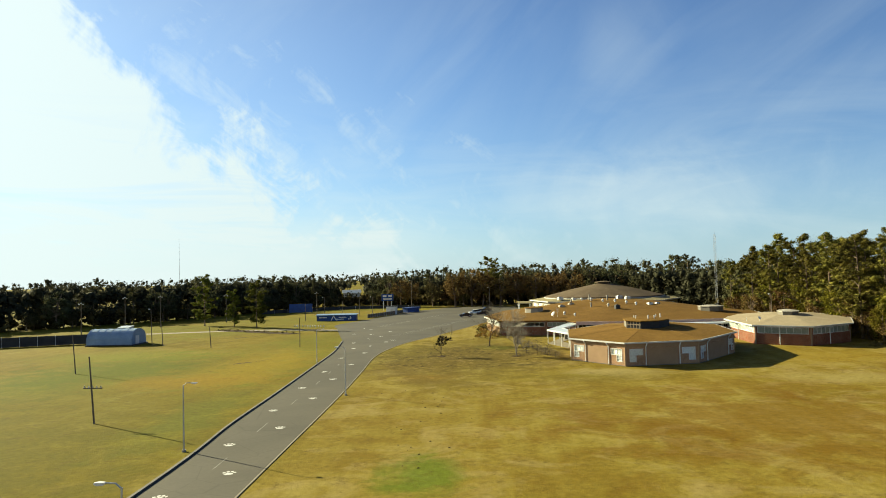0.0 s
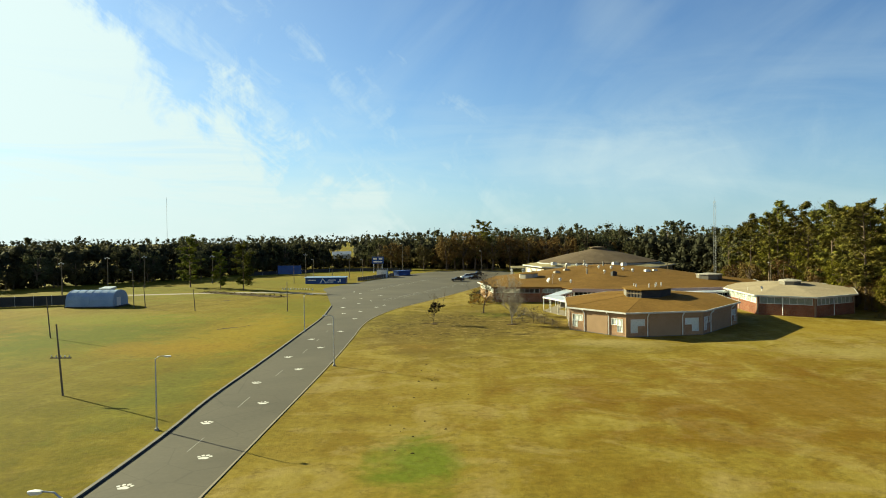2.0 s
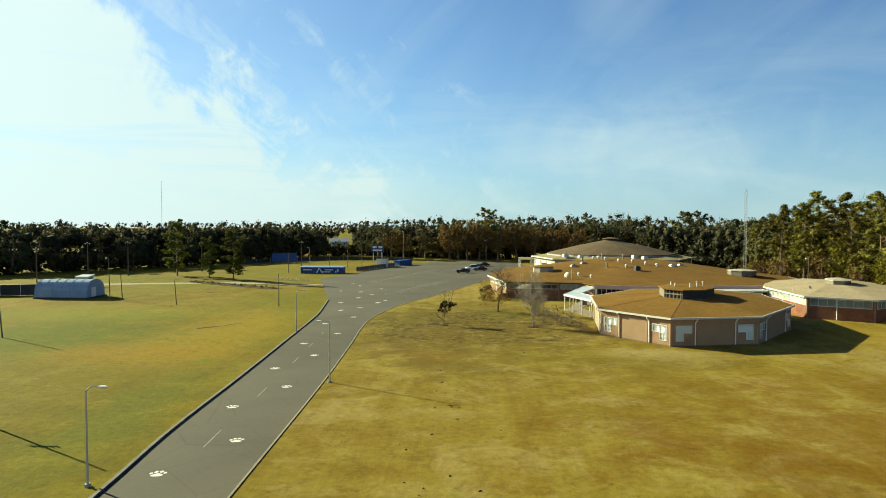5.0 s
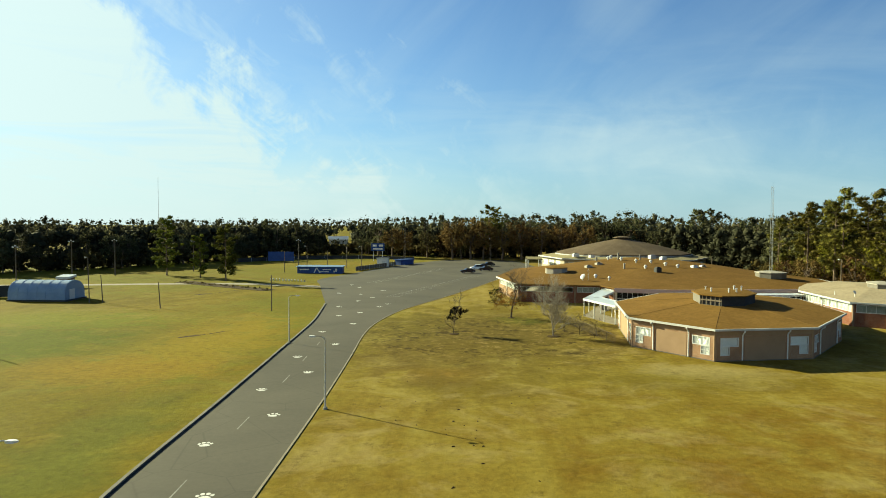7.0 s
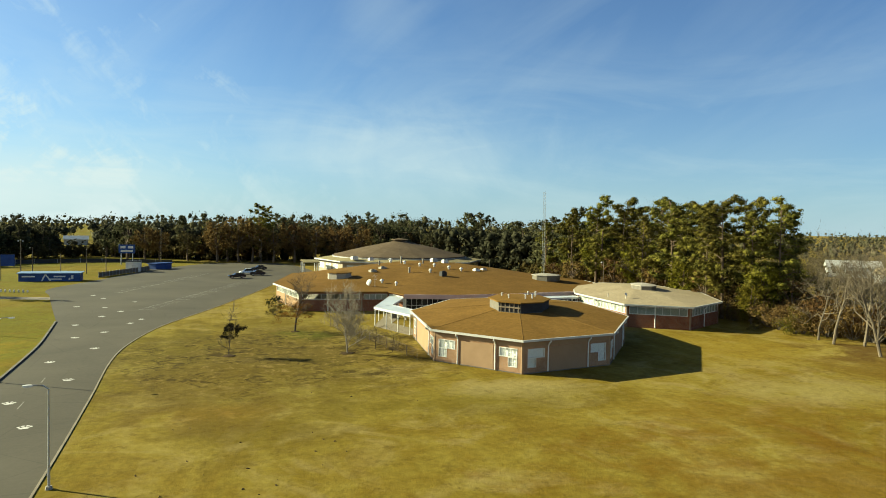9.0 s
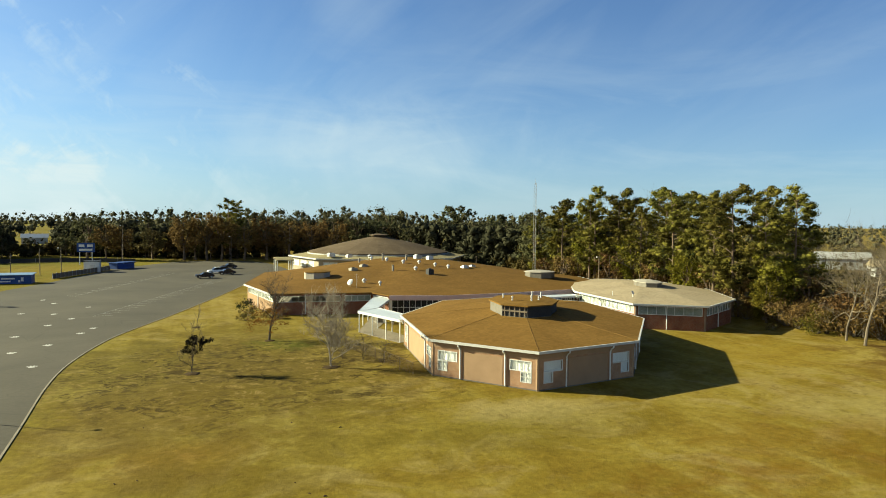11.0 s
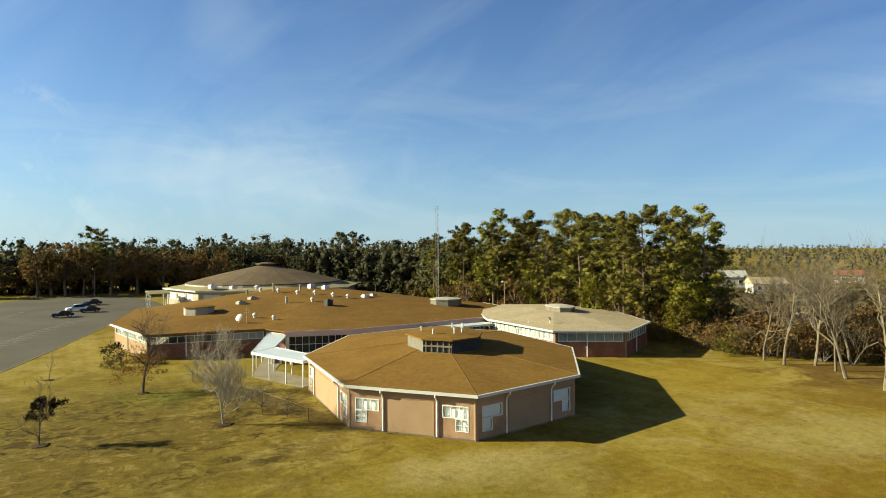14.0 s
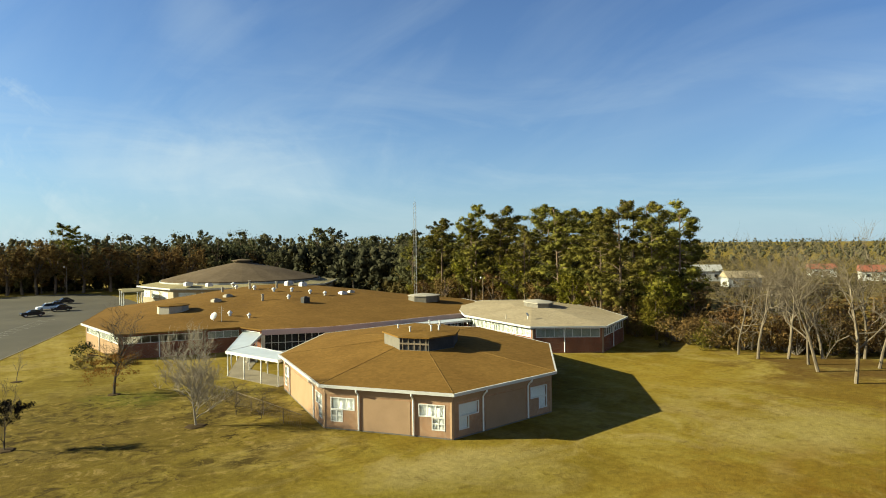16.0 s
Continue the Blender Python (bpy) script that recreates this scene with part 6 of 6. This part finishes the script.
for k in range(54):
    x, y = (rng.uniform(-9, 6), rng.uniform(64, 96)) if k < 18 else ((rng.uniform(-8, 16), rng.uniform(96, 136)) if k < 30 else (rng.gauss(-0.5, 1.6), rng.uniform(50, 82)))
    r = rng.uniform(0.03, 0.09)
    yaw = rng.uniform(0, 3)
    ring = [(r * rng.uniform(0.6, 1.2) * math.cos(t) * 1.8, r * rng.uniform(0.5, 1.0) * math.sin(t)) for t in (2 * math.pi * j / 8 for j in range(8))]
    c, s = math.cos(yaw), math.sin(yaw)
    ring = [(c * u - s * v, s * u + c * v) for u, v in ring]
    cl.rings([[(x + u, y + v, 0) for u, v in ring], [(x + u * 0.6, y + v * 0.6, 0.05) for u, v in ring]])
single("litter_clods", cl, SOIL, "scattered dark clods and leaf litter in the lawn", "litter", "stuff")
for i in range(7):
    ob = bush(440 + i % 3, 2.4, 1.8, 12, 40, 0.17, DARK_LEAF if i % 2 else DULL_LEAF, "shrub", "rounded shrub growing behind the screen fence")
    ob.location = (-119 + 4.0 * i, 153.5 + 1.3 * i, 0)
    ob.rotation_euler = (0, 0, i * 0.9)
    tagged(ob, group="fence shrubs")
# pines by the far drive
for i, (x, y, h) in enumerate(((-86, 216, 17), (-73, 208, 12), (-63, 200, 14.5))):
    ob = conifer(501 + i, float(h), 0.14, 0.21, 30, 40, 0.22, PINE_LEAF, "lone_pine", "lone pine beside the far drive", 0.8)
    ob.location = (x, y, 0)
single("planting_bed", Build().prism([(-74, 194), (-60, 184.5), (-46, 175.5), (-43, 178), (-58, 188.5), (-71, 198)], 0.0, 0.05), SOIL, "dark mulch bed under the lone pines", "bed", "structure")
for i in range(9):
    t = i / 8
    ob = bush(430 + i % 3, 0.55, 1.1, 8, 26, 0.13, DULL_LEAF, "shrub", "low brown shrub in the mulch bed under the pines")
    ob.location = (-72 + 27 * t, 194.5 - 17 * t + trng.uniform(-1, 1), 0)
    ob.rotation_euler = (0, 0, i * 1.1)
    tagged(ob, group="bed shrubs")

# trees raised as models but not planted
for ps in protos.values():
    for p in ps:
        if not used[id(p)]:
            for ch in list(p.children):
                bpy.data.objects.remove(ch)
            bpy.data.objects.remove(p)

# ---------------------------------------------------------------- far woods and houses
rs = np.random.RandomState(77)
n = 2200
ang = rs.uniform(math.radians(-6), math.radians(146), n)
dist = 340 + 900 * rs.uniform(0, 1, n) ** 1.5
px, py = dist * np.cos(ang), 60 + dist * np.sin(ang)
keep = ~((ang < math.radians(40)) & (dist < 430) & (dist > 330) & (rs.uniform(0, 1, n) < 0.55))
px, py, dist, ang = px[keep], py[keep], dist[keep], ang[keep]
hh = rs.uniform(9, 15.5, len(px)) + 5.5 * np.exp(-((np.degrees(ang) - 78) / 30) ** 2) + (dist - 340) * 0.004
hh *= np.where(ang < math.radians(46), 0.92, 1.12)
cs, rr = [], []
for x, y, h in zip(px, py, hh):
    for k in range(3):
        if y < 520 and in_gap(x, y):
            continue
        cs.append((x + rs.normal() * 2.0, y + rs.normal() * 2.0, h * (0.40 + 0.22 * k)))
        rr.append(h * (0.27 - 0.07 * k))
v, f = joined(leaves(rs, cs, rr, 23, 0.54, 1.1, 0.1), cores(rs, cs, [0.46 * q for q in rr], 1.1))
v[:, 2] = np.maximum(v[:, 2], 0.1)
fw = new("far_woods", leaf_mesh("far_woods", v, f, leaf_material("far_wood_leaves", (0.048, 0.048, 0.028), (0.092, 0.083, 0.046), 0.15)))
tagged(fw, "distant mixed pine and hardwood forest reaching the horizon", "woods", kind="stuff")
# bare brown thicket between the lawn's edge and the far houses
n = 1900
mx, my = rs.uniform(104, 360, n), rs.uniform(70, 360, n)
ok = (my < 0.95 * mx + 60) & (my > 0.45 * mx + 5)
for hx, hy in ((205, 218), (190, 190), (262, 204), (250, 178)):
    ok &= (np.hypot(mx - hx, my - hy) > 11)
cs, rr = [], []
for x, y in zip(mx[ok], my[ok]):
    h = rs.uniform(3.0, 7.0)
    for k in range(3):
        cs.append((x + rs.normal() * 1.4, y + rs.normal() * 1.4, h * (0.3 + 0.27 * k)))
        rr.append(h * (0.26 - 0.04 * k))
v, f = leaves(rs, cs, rr, 27, 0.25, 1.0, 0.2, 0.5)
v[:, 2] = np.maximum(v[:, 2], 0.05)
mw = new("winter_thicket", leaf_mesh("winter_thicket", v, f, MID_LEAF))
tagged(mw, "pale brown leafless thicket in front of the far houses", "thicket", kind="stuff")
# low understorey that closes the foot of the near woods, tree shade in its colour
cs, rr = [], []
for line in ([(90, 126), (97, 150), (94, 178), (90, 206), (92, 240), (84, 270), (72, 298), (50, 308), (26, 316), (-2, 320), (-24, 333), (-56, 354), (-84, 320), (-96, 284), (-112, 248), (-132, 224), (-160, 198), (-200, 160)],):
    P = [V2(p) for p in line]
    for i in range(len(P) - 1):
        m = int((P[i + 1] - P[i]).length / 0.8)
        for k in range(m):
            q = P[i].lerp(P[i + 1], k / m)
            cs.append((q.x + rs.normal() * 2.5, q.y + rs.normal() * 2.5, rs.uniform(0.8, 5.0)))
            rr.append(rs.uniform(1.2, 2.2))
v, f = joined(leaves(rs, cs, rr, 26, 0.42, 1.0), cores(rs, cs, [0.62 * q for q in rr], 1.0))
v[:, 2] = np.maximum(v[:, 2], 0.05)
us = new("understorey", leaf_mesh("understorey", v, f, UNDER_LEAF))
tagged(us, "brown undergrowth along the foot of the woods, darkened for shade", "undergrowth", kind="stuff")


# added leaf mass that closes the stand of trees behind its front rows, coloured as shade
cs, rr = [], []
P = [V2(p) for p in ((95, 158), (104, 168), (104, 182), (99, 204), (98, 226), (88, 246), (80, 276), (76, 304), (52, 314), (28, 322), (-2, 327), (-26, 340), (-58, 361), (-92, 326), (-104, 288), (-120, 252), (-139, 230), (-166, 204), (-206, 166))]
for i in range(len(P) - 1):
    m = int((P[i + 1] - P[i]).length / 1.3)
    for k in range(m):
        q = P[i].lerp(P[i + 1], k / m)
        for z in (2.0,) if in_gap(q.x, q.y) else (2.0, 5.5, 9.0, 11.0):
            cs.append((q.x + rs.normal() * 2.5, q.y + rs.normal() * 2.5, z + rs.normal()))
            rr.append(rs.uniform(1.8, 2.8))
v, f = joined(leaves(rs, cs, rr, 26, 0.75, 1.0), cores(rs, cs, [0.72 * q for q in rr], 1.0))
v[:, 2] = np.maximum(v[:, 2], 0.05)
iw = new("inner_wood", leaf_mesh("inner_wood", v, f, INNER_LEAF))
tagged(iw, "dense interior of the pine woods, coloured dark for shade", "woods", kind="stuff")


def house(x, y, w, d, h, yaw, roof, label):
    o = thing("house", label, "house", (x, y, 0))
    o.rotation_euler = (0, 0, radians(yaw))
    part("wall", Build().box((0, 0, h / 2), (w, d, h)), LIGHTGREY, o)
    b = Build()
    e = 0.5
    b.add([(-w / 2 - e, -d / 2 - e, h), (w / 2 + e, -d / 2 - e, h), (w / 2 + e, d / 2 + e, h), (-w / 2 - e, d / 2 + e, h), (-w / 2 - e, 0, h + d * 0.28), (w / 2 + e, 0, h + d * 0.28)],
          [(0, 1, 5, 4), (2, 3, 4, 5), (0, 4, 3), (1, 2, 5), (3, 2, 1, 0)])
    part("roof", b, roof, o)
    for k in range(int(w / 4)):
        wd = part("window", Build().box((-w / 2 + 2 + 4 * k, -d / 2 - 0.03, h * 0.55), (1.3, 0.08, 1.2)), CAR_GLASS, o)
        part("frame", Build().box((-w / 2 + 2 + 4 * k, -d / 2 - 0.02, h * 0.55), (1.6, 0.05, 1.5)), WHITE, wd)
    part("door", Build().box((0.2, -d / 2 - 0.05, 1.05), (1.0, 0.08, 2.1)), WOODPOLE, o)
    return o


house(205, 218, 16, 8, 3.6, -42, LIGHTGREY, "long white house with pale roof beyond the trees")
house(190, 190, 10, 7, 3.0, -35, ROOF_PALE, "white house with weathered roof beyond the trees")
house(262, 204, 9, 7, 3.0, -50, REDROOF, "white house with rust-red roof beyond the trees")
house(250, 178, 11, 8, 3.2, -55, REDROOF, "white house with red roof beyond the trees")
house(-92, 495, 13, 8, 3.4, 10, WHITE_METAL, "pale far house in a clearing")
